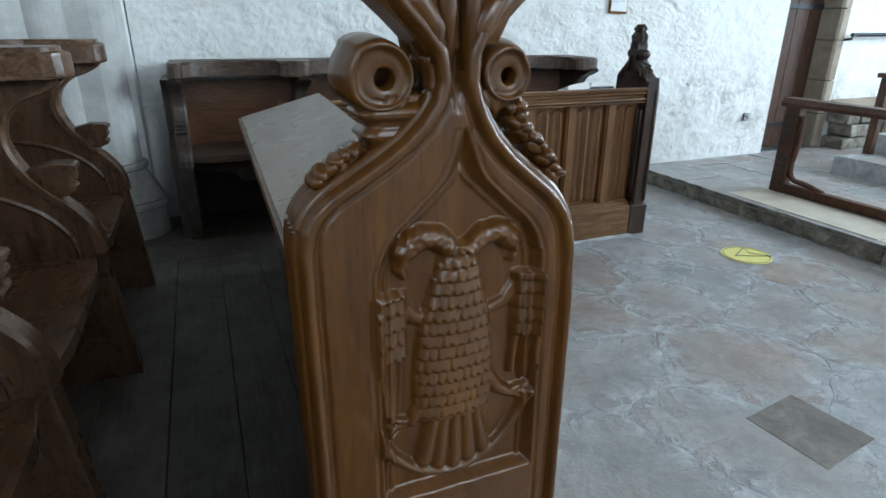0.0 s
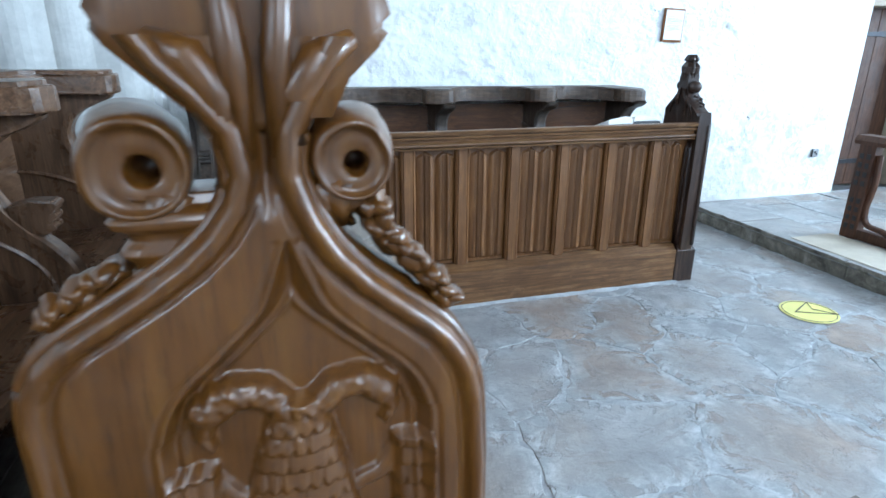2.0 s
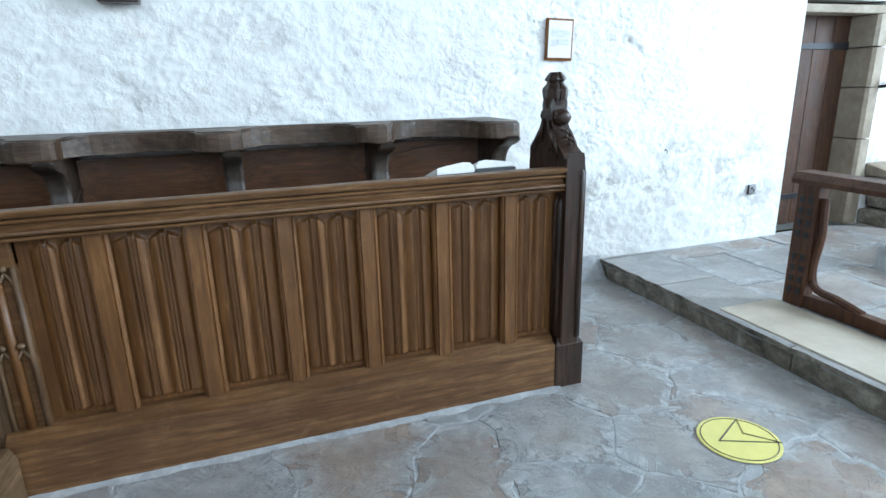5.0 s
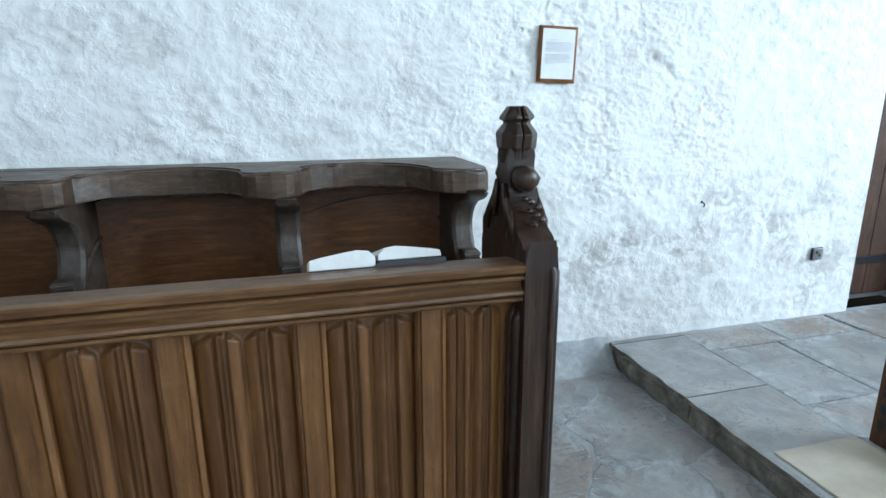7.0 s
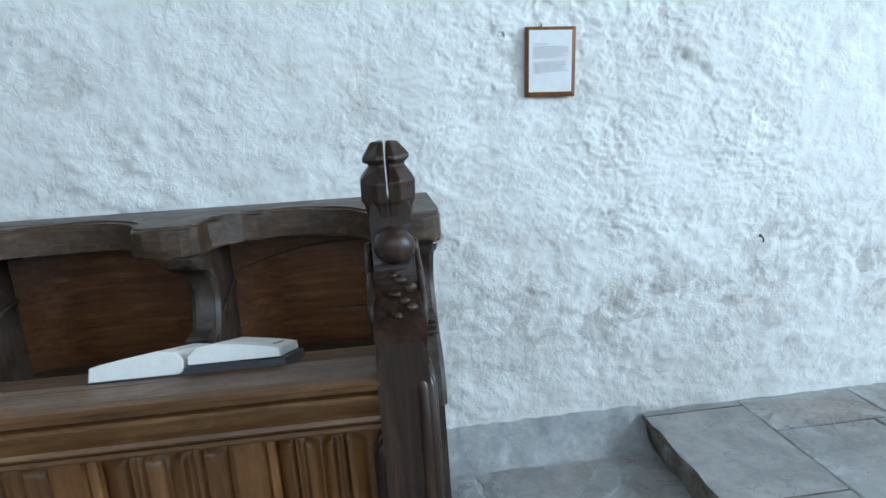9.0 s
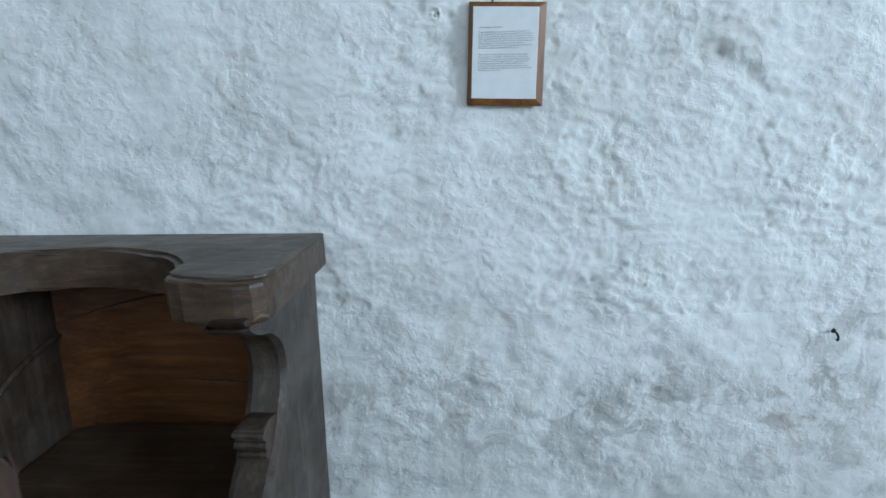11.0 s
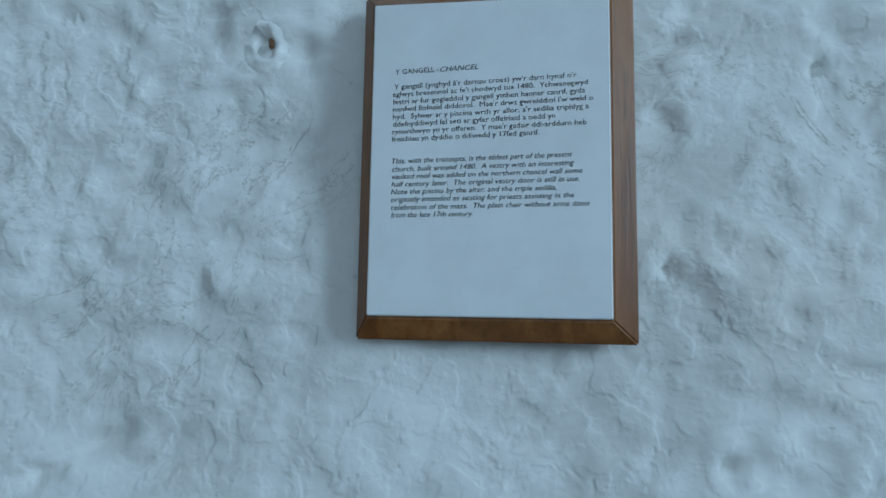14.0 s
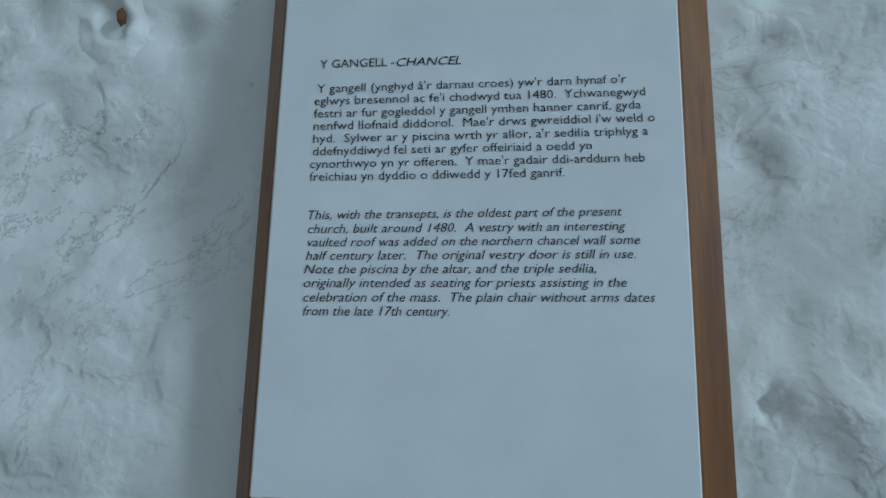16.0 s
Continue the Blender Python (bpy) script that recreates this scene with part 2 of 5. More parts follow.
def stone(name, dark, mid, light, scale=1.0, rough=0.7, bump=0.5, shift=True, tint=None):
    mat, nt, bsdf = node_material(name)
    v = coords(nt, grey(scale), shift)
    a = tex_noise(nt, v, 3.0, 8, 0.65, 0.5)
    b = tex_noise(nt, v, 14.0, 8, 0.7, 0.4)
    c = tex_noise(nt, v, 70.0, 4, 0.6)
    col = ramp(nt, a, [(0.3, dark), (0.5, mid), (0.72, light)])
    col = mix(nt, ramp(nt, b, [(0.35, grey(0.45)), (0.55, grey(0))]), col, dark)
    col = mix(nt, ramp(nt, b, [(0.60, grey(0)), (0.78, grey(0.5))]), col, light)
    if tint:
        rim = nt.nodes.new("ShaderNodeAttribute")
        rim.attribute_name = "rim"
        wide = tex_noise(nt, v, 5.0, 8, 0.7, 1.2)
        lime = mix(nt, 1.0, ramp(nt, wide, [(0.43, grey(0)), (0.50, grey(0.9))]), rim.outputs["Fac"], "MULTIPLY")
        col = mix(nt, ramp(nt, tex_noise(nt, v, 2.0, 9, 0.75, 1.0), [(0.56, grey(0)), (0.66, grey(0.35))]), col, (0.55, 0.56, 0.56))
        info = nt.nodes.new("ShaderNodeObjectInfo")
        col = mix(nt, ramp(nt, info.outputs["Random"], [(0.25, grey(0)), (0.9, grey(0.95))]), col, mix(nt, 0.85, col, tint, "MULTIPLY"))
        brown = ramp(nt, tex_noise(nt, v, 1.6, 6, 0.6, 0.6), [(0.50, grey(0)), (0.68, grey(0.5))])
        col = mix(nt, brown, col, mix(nt, 0.9, col, (0.95, 0.80, 0.66), "MULTIPLY"))
        crack = ramp(nt, tex_noise(nt, v, 3.4, 9, 0.62, 1.3), [(0.494, grey(0)), (0.5, grey(0.8)), (0.506, grey(0))])
        col = mix(nt, mix(nt, 1.0, crack, ramp(nt, a, [(0.42, grey(0)), (0.52, grey(1))]), "MULTIPLY"), col, (0.09, 0.088, 0.085))
        smear = mix(nt, ramp(nt, tex_noise(nt, v, 11.0, 9, 0.75, 0.9), [(0.46, grey(0)), (0.72, grey(1))]), (0.34, 0.352, 0.355), (0.66, 0.67, 0.665))
        col = mix(nt, lime, col, smear)
        edge = ramp(nt, wide, [(0.440, grey(0)), (0.455, grey(0.75)), (0.475, grey(0))])
        edge = mix(nt, 1.0, edge, mix(nt, 1.0, rim.outputs["Fac"], ramp(nt, a, [(0.44, grey(0)), (0.56, grey(1))]), "MULTIPLY"), "MULTIPLY")
        col = mix(nt, edge, col, (0.085, 0.083, 0.08))
    nt.links.new(col, bsdf.inputs["Base Color"])
    nt.links.new(ramp(nt, b, [(0.3, grey(rough - 0.15)), (0.7, grey(rough + 0.1))]), bsdf.inputs["Roughness"])
    height = mix(nt, 0.4, b, c)
    if tint:
        height = mix(nt, 0.3, height, lime)
    relief(nt, bsdf, height, bump, 0.008)
    return mat


LIMEWASH = plaster()
FLAG = stone("flagstone", (0.225, 0.224, 0.222), (0.345, 0.338, 0.330), (0.47, 0.462, 0.45), 1.0, 0.5, 1.0, True, (1.0, 0.80, 0.67))
MORTAR = stone("lime_mortar", (0.26, 0.265, 0.27), (0.42, 0.43, 0.435), (0.62, 0.63, 0.63), 2.0, 0.85, 0.9)
LIME = stone("lime_fillet", (0.27, 0.275, 0.28), (0.41, 0.415, 0.415), (0.56, 0.565, 0.56), 3.0, 0.85, 0.8)
KERB = stone("kerb_stone", (0.060, 0.050, 0.038), (0.225, 0.195, 0.152), (0.46, 0.42, 0.355), 2.6, 0.8, 1.0)
PALE_SLAB = stone("worn_pale_slab", (0.40, 0.345, 0.265), (0.52, 0.455, 0.36), (0.60, 0.545, 0.45), 0.8, 0.6, 0.2)
DRESSED = stone("dressed_sandstone", (0.21, 0.165, 0.115), (0.335, 0.275, 0.205), (0.44, 0.385, 0.31), 1.2, 0.75, 0.35)
TILE = stone("brown_tile", (0.115, 0.098, 0.080), (0.20, 0.172, 0.143), (0.30, 0.268, 0.235), 2.2, 0.75, 0.7)
PIER = stone("pier_stone", (0.36, 0.35, 0.33), (0.50, 0.49, 0.46), (0.62, 0.61, 0.58), 0.9, 0.75, 0.35)
PIER_BASE = stone("pier_base_stone", (0.20, 0.19, 0.175), (0.30, 0.288, 0.265), (0.42, 0.405, 0.375), 1.5, 0.75, 0.6)
PLAIN_WALL = stone("plain_limewash", (0.70, 0.69, 0.67), (0.78, 0.77, 0.75), (0.84, 0.83, 0.81), 0.8, 0.8, 0.3)
ROOF = wood("roof_oak", (0.06, 0.035, 0.02), (0.12, 0.075, 0.045), (0.2, 0.13, 0.08), "x", 0.6)


def plain(name, col, rough, metal=0.0, bump=0.1, scale=60.0):
    mat, nt, bsdf = node_material(name)
    n = tex_noise(nt, coords(nt), scale, 5, 0.6)
    nt.links.new(mix(nt, ramp(nt, n, [(0.35, grey(0)), (0.7, grey(0.35))]), col, tuple(0.75 * c for c in col)), bsdf.inputs["Base Color"])
    bsdf.inputs["Roughness"].default_value, bsdf.inputs["Metallic"].default_value = rough, metal
    relief(nt, bsdf, n, bump, 0.002)
    return mat


IRON = plain("black_iron", (0.03, 0.03, 0.034), 0.5, 0.6, 0.4)
RUST = plain("rusty_steel", (0.16, 0.075, 0.035), 0.7, 0.3, 0.5)
STEEL = plain("brushed_steel", (0.55, 0.55, 0.55), 0.35, 1.0)
BLACK = plain("black_plastic", (0.02, 0.02, 0.022), 0.4)
PAPER = plain("white_card", (0.80, 0.80, 0.80), 0.45, 0, 0.02, 25.0)
INK = plain("black_ink", (0.02, 0.02, 0.022), 0.6)
YELLOW = plain("yellow_vinyl", (0.84, 0.76, 0.24), 0.5, 0, 0.05, 12.0)
PAGES = plain("book_pages", (0.82, 0.80, 0.76), 0.7)
COVER = plain("black_leather", (0.018, 0.018, 0.02), 0.45, 0, 0.5, 220.0)

# ---- structure ----
WALL_Y, STEP_X, STEP_H, DECK = 4.30, 3.665, 0.13, 0.10


GOUGE = (((3.770, 1.572), (3.817, 1.577)), ((3.817, 1.577), (3.889, 1.522)), ((3.889, 1.522), (3.956, 1.460)))


CRACKS = (((3.386, 1.657), (3.401, 1.66), (3.415, 1.666), (3.429, 1.66)), ((2.864, 1.36), (2.937, 1.363), (3.006, 1.393)), ((3.099, 1.691), (3.144, 1.677), (3.176, 1.678)))
PITS = ((3.252, 1.262), (3.431, 1.374), (3.401, 1.505), (3.507, 1.64), (3.251, 1.712), (3.516, 0.991), (3.966, 1.139), (2.817, 1.331))


def dist_seg(x, z, a, b):
    """Distance of a point from a line piece, and how far along it lies."""
    ax, az, bx, bz = *a, *b
    t = max(0.0, min(1.0, ((x - ax) * (bx - ax) + (z - az) * (bz - az)) / ((bx - ax) ** 2 + (bz - az) ** 2)))
    return math.hypot(x - ax - t * (bx - ax), z - az - t * (bz - az)), t


def bump_of(x, z):
    """How far the limewashed rubble stands out at a place of the wall."""
    q = Vector((x * 0.8, z * 1.2, 0.0))
    warp = Vector((noise.noise(q * 5.0), noise.noise(q * 5.0 + Vector((2, 9, 4))), 0)) * 0.025
    p = q + warp
    rough = max(0.4, min(1.0, 0.65 + 0.9 * noise.noise(q * 2.6 + Vector((6, 1, 9)))))
    h = 0.012 * noise.noise(q * 2.4) + 0.010 * noise.noise(p * 6.0 + Vector((3, 0, 1))) + 0.0065 * noise.noise(p * 12.0 + Vector((0, 5, 2)))
    h += rough * (0.004 * noise.noise(p * 21.0) + 0.0030 * noise.noise(q * 40.0 + Vector((5, 5, 0)))) + 0.0010 * noise.noise(q * 85.0)
    h -= 0.010 * max(0.0, noise.noise(p * 7.0 + Vector((7, 7, 7))) - 0.22)
    # trowelled edges: short crisp ledges and worm-like ridges
    t1, t2 = noise.noise(p * 7.3 + Vector((1, 2, 3))), noise.noise(p * 27.0 + Vector((4, 2, 8)))
    h += rough * (0.0026 * max(-1.0, min(1.0, t1 / 0.030)) + 0.0020 * max(-1.0, min(1.0, t2 / 0.055)))
    r1, r2 = abs(noise.noise(p * 15.0 + Vector((8, 3, 2)))), abs(noise.noise(p * 30.0 + Vector((2, 8, 6))))
    h += rough * (0.0026 * max(0.0, 1 - r1 / 0.14) + 0.0022 * max(0.0, 1 - r2 / 0.18))
    h = 0.85 * h
    if 5.1 < x < 5.31 or 6.12 < x < 6.3:
        h *= min(1.0, min(abs(x - 5.3), abs(x - 6.13)) / 0.17)
    # an old gouge beside the notice, and the socket of a lost fixing
    for a, b in GOUGE:
        d, t = dist_seg(x, z, a, b)
        if d < 0.035:
            h -= 0.010 * (1 - d / 0.035) ** 1.2 * (0.7 + 0.5 * noise.noise(q * 30))
    if 2.8 < x < 4.2:
        for line in CRACKS:
            for a, b in zip(line, line[1:]):
                d, t = dist_seg(x, z, a, b)
                if d < 0.014:
                    h -= 0.006 * (1 - d / 0.014)
        for px, pz in PITS:
            d = math.hypot(x - px, z - pz)
            if d < 0.008:
                h -= 0.014 * (1 - d / 0.008)
    d = max(abs(x - 3.284) / 0.11, abs(z - 1.58) / 0.14)
    if d < 1.25:
        h = min(h, 0.002 + 0.03 * max(0.0, d - 1.0))
    return h


def wall_patch(verts, faces, hollow, x0, x1, z0, z1, step):
    nx, nz = max(2, round((x1 - x0) / step)), max(2, round((z1 - z0) / step))
    first = len(verts)
    for j in range(nz + 1):
        for i in range(nx + 1):
            x, z = x0 + (x1 - x0) * i / nx, z0 + (z1 - z0) * j / nz
            h = bump_of(x, z)
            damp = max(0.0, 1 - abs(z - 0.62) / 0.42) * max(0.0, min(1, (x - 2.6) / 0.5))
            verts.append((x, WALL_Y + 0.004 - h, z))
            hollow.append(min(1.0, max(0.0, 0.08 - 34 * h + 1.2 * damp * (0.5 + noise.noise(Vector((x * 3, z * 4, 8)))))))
    for j in range(nz):
        for i in range(nx):
            a = first + j * (nx + 1) + i
            faces.append((a, a + 1, a + nx + 2, a + nx + 1))


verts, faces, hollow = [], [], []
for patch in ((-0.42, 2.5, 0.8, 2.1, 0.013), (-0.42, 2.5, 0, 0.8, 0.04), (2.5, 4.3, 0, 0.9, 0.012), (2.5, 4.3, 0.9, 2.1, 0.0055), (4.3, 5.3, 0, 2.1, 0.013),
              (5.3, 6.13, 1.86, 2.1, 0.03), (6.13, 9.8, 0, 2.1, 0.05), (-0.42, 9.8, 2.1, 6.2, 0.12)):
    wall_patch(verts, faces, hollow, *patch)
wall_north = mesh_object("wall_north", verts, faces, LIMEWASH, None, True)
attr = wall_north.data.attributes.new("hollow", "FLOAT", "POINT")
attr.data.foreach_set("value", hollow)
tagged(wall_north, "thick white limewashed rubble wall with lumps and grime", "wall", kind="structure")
bm = bmesh.new()
box(bm, -0.6, 5.3, 4.33, 5.0, 0, 6.2), box(bm, 5.3, 6.13, 4.33, 5.0, 1.86, 6.2), box(bm, 6.13, 9.8, 4.33, 5.0, 0, 6.2)
box(bm, 5.28, 6.15, 4.72, 5.0, 0, 1.86)
part("core", bm, PLAIN_WALL, wall_north)


def plain_wall(name, boxes, label):
    bm = bmesh.new()
    for b in boxes:
        box(bm, *b)
    return tagged(link_mesh(name, bm, PLAIN_WALL), label, "wall", kind="structure")


S = -3.0
plain_wall("wall_south", [(-5, -3.9, S - 0.7, S, 0, 6.2), (-2.3, 0.8, S - 0.7, S, 0, 6.2), (-3.9, -2.3, S - 0.7, S, 0, 2.0), (-3.9, -2.3, S - 0.7, S, 4.8, 6.2), (2.4, 4.4, S - 0.7, S, 0, 6.2), (6.0, 10.4, S - 0.7, S, 0, 6.2),
                          (0.8, 2.4, S - 0.7, S, 0, 2.0), (4.4, 6.0, S - 0.7, S, 0, 2.0),
                          (0.8, 2.4, S - 0.7, S, 4.8, 6.2), (4.4, 6.0, S - 0.7, S, 4.8, 6.2)], "white limewashed wall with tall windows")
plain_wall("wall_east", [(9.8, 10.4, S, -0.9, 0, 6.2), (9.8, 10.4, 1.7, 5, 0, 6.2), (9.8, 10.4, -0.9, 1.7, 0, 1.7), (9.8, 10.4, -0.9, 1.7, 5.1, 6.2)],
           "white limewashed wall with a broad east window")
plain_wall("wall_west", [(-5.0, -4.6, S, 5, 0, 6.2)], "white limewashed wall of the nave")
plain_wall("wall_nave", [(-4.6, -1.55, 4.35, 5, 0, 6.2)], "white limewashed wall of the nave")
bm = bmesh.new()
box(bm, -5, 10.4, S - 0.7, 5, 6.2, 6.4)
for k in range(10):
    box(bm, -4.2 + 1.5 * k, -4.0 + 1.5 * k, S, 4.3, 5.95, 6.2)
tagged(link_mesh("ceiling", bm, ROOF), "dark timber ceiling with cross beams", "ceiling", kind="structure")


def window(name, x0, x1, y0, y1, z0, z1, along):
    """Mullioned opening with panes, set in the wall."""
    root = thing(name, pose((x0 + x1) / 2, (y0 + y1) / 2, z0), "tall leaded window with stone mullions", "window", kind="structure")
    root.matrix_world = pose(0, 0, 0)
    n = 3
    for k in range(n + 1):
        bm = bmesh.new()
        if along == "x":
            c = x0 + (x1 - x0) * k / n
            box(bm, c - 0.05, c + 0.05, y0, y1, z0, z1, 0.02)
        else:
            c = y0 + (y1 - y0) * k / n
            box(bm, x0, x1, c - 0.05, c + 0.05, z0, z1, 0.02)
        part("mullion", bm, DRESSED, root)
    return root


window("window_1", 0.8, 2.4, S - 0.6, S - 0.45, 2.0, 4.8, "x")
window("window_2", 4.4, 6.0, S - 0.6, S - 0.45, 2.0, 4.8, "x")
# unseen nave window, added to hold the west stalls' fill lamp
window("window_4", -3.9, -2.3, S - 0.6, S - 0.45, 2.0, 4.8, "x")
window("window_3", 10.2, 10.35, -0.9, 1.7, 1.7, 5.1, "y")

# pier of the chancel arch, with its moulded base
pier = thing("pier", pose(-0.8, 4.1, 0), "pale grey stone pier with half-round shafts and moulded base", "pier", kind="structure")


def pier_plan(grow):
    """Outline of the shafts; the base is the same outline let out."""
    pts = [(0.345, 0.35)]
    for cx, cy, r, a0, a1 in ((-0.625, 4.02, 0.17, 60, -90), (-0.80, 3.88, 0.12, -20, -120), (-1.00, 3.78, 0.13, -20, -160), (-1.20, 3.86, 0.07, -40, -190)):
        for k in range(9):
            a = radians(a0 + (a1 - a0) * k / 8)
            pts.append((cx + r * math.cos(a) + 0.8, cy + r * math.sin(a) - 4.1))
    pts += [(-0.7, -0.2), (-0.7, 0.35)]
    s = 1 + grow / 0.395
    return [(-0.05 + (x + 0.05) * s, -0.05 + (y + 0.05) * s) for x, y in pts]


for name, z0, z1, g0, g1, mat in (("shaft", 0.57, 6.2, 0.0, 0.0, PIER), ("roll", 0.525, 0.568, 0.030, 0.030, PIER_BASE), ("bell", 0.33, 0.523, 0.105, 0.012, PIER_BASE), ("roll", 0.285, 0.328, 0.115, 0.115, PIER_BASE), ("plinth", 0.0, 0.283, 0.095, 0.095, PIER_BASE)):
    bm = bmesh.new()
    low, high = pier_plan(g0), pier_plan(g1)
    slab(bm, low, "z", z0, z1, 0.0)
    top = [v for v in bm.verts if v.co.z > (z0 + z1) / 2]
    for v in top:
        k = min(range(len(low)), key=lambda n: (low[n][0] - v.co.x) ** 2 + (low[n][1] - v.co.y) ** 2)
        v.co.x, v.co.y = high[k]
    if name != "shaft":
        bmesh.ops.bevel(bm, geom=[e for e in bm.edges if abs(e.verts[0].co.z - e.verts[1].co.z) < 1e-4], offset=0.012, segments=3, affect="EDGES", profile=0.5, clamp_overlap=True)
    part(name, bm, mat, pier)
bm = bmesh.new()
box(bm, -0.56, -0.43, 4.13, 4.6, 0, 6.2)
tagged(link_mesh("wall_return", bm, PLAIN_WALL), "white limewashed return beside the stone pier", "wall", kind="structure")

# raised step, its kerb and the two altar steps
bm = bmesh.new()
box(bm, STEP_X + 0.16, 10, S, 4.34, -0.3, STEP_H - 0.012)
box(bm, 5.12, 10, S, 3.40, STEP_H - 0.012, STEP_H + 0.145), box(bm, 5.60, 10, S, 3.44, STEP_H + 0.145, STEP_H + 0.305)
platform = tagged(link_mesh("platform", bm, MORTAR), "raised chancel pavement bedded in pale mortar", "floor", kind="structure")
bm = bmesh.new()
box(bm, -5, STEP_X + 0.2, S, 4.34, -0.3, -0.0022)
floor = tagged(link_mesh("floor", bm, MORTAR), "grey flagstone floor with pale smeared mortar joints", "floor", kind="structure")


# doorway to the vestry
door = thing("door_1", pose(5.66, 4.5, STEP_H), "low old oak plank door with iron strap hinges", "door", kind="structure")
for k in range(4):
    bm = bmesh.new()
    w = 0.19
    box(bm, -0.38 + k * w, -0.38 + (k + 1) * w - 0.004, 0.0, 0.05, 0.0, 1.66, 0.005)
    part("plank", bm, DOOR_OAK, door)
for z in (0.22, 1.40):
    bm = bmesh.new()
    slab(bm, [(-0.34, z), (-0.34, z + 0.03), (0.25, z + 0.045), (0.37, z + 0.05), (0.37, z - 0.012), (0.25, z - 0.008)], "y", -0.012, 0.0, 0.003)
    part("hinge", bm, IRON, door, "black iron strap hinge")
surround = thing("door_surround", pose(6.05, 4.4, STEP_H), "weathered dressed stone door jamb and lintel", "door surround", kind="structure")
zz = 0.0
for k, h in enumerate((0.36, 0.34, 0.40, 0.30, 0.24)):
    bm = bmesh.new()
    slab(bm, [(-0.03, -0.105), (-0.005, -0.125), (0.085, -0.125), (0.085, 0.26), (-0.03, 0.26)], "z", zz + 0.004, zz + h - 0.004, 0.006)
    wobble(bm, 0.004, 0.2, k)
    part("jamb_stone", bm, DRESSED, surround)
    zz += h
bm = bmesh.new()
box(bm, -0.76, 0.085, -0.092, 0.26, zz, zz + 0.060, 0.010)
part("lintel", bm, DRESSED, surround)
bm = bmesh.new()
box(bm, -0.80, -0.752, -0.085, 0.26, 0.0, zz, 0.008)
part("jamb_plain", bm, PLAIN_WALL, surround)

# low rubble ledge under the wall past the door
ledge = thing("rubble_ledge", pose(6.9, 4.2, STEP_H), "rough rubble ledge with grey sloping cap along the wall", "stone ledge", kind="structure")
random.seed(5)
for row in range(3):
    x = -0.72 + 0.07 * (row % 2)
    while x < 2.6:
        w = random.uniform(0.2, 0.38)
        bm = bmesh.new()
        box(bm, x, x + w - 0.012, -0.15 + random.uniform(-0.02, 0.02), 0.1, row * 0.135, row * 0.135 + 0.125, 0.02, 2)
        wobble(bm, 0.015, 0.1, x + row)
        part("rubble_stone", bm, KERB, ledge)
        x += w
bm = bmesh.new()
slab(bm, [(-0.17, 0.40), (-0.17, 0.43), (0.1, 0.50), (0.1, 0.40)], "x", -0.72, 2.7, 0.01)
part("cap", bm, DRESSED, ledge)

# handrail on the wall
rail = thing("handrail", pose(6.5, 4.22, 1.28), "slim dark iron handrail fixed on the wall", "handrail")
bm = bmesh.new()
tube(bm, [(-0.34, 0.0, 0), (1.6, 0.0, 0)], 0.019, 10)
part("bar", bm, IRON, rail)
for x in (-0.33, 1.0):
    bm = bmesh.new()
    tube(bm, [(x, 0.0, 0), (x, 0.0, -0.04), (x, 0.085, -0.05)], 0.012, 8)
    part("bracket", bm, IRON, rail)


# ---- choir desk under the north stalls: linenfold panels ----
# the moulded rail in section: depth from the desk's face line, and height
RAIL_PROFILE = [(-0.100, 0.984), (-0.103, 0.991), (-0.098, 0.997), (-0.080, 1.000), (0.03, 0.986), (0.03, 0.900), (-0.074, 0.900), (-0.088, 0.901), (-0.092, 0.906), (-0.088, 0.911),
                (-0.072, 0.912), (-0.072, 0.915), (-0.092, 0.917), (-0.097, 0.923), (-0.094, 0.930), (-0.080, 0.934), (-0.073, 0.940), (-0.074, 0.950), (-0.084, 0.956), (-0.096, 0.959),
                (-0.098, 0.964), (-0.094, 0.968), (-0.078, 0.970), (-0.078, 0.974), (-0.096, 0.976), (-0.099, 0.980)]


def rail_bar(axis, a, b, back=1, back_z=0.986):
    """The moulded top rail: profile across, drawn along an axis."""
    bm = bmesh.new()
    n = 14
    rings = []
    for k in range(n + 1):
        d = a + (b - a) * k / n
        w = 0.002 * noise.noise(Vector((d * 3, back, 0)))
        rings.append([bm.verts.new((d, p, z + w) if axis == "x" else (-p, d, z + w)) for p, z in RAIL_PROFILE[:4] + [(0.03, back_z)] + RAIL_PROFILE[5:]])
    m = len(RAIL_PROFILE)
    for r, s in zip(rings, rings[1:]):
        for k in range(m):
            bm.faces.new((r[k], r[(k + 1) % m], s[(k + 1) % m], s[k]))
    bm.faces.new(rings[0][::-1]), bm.faces.new(rings[-1])
    return bm


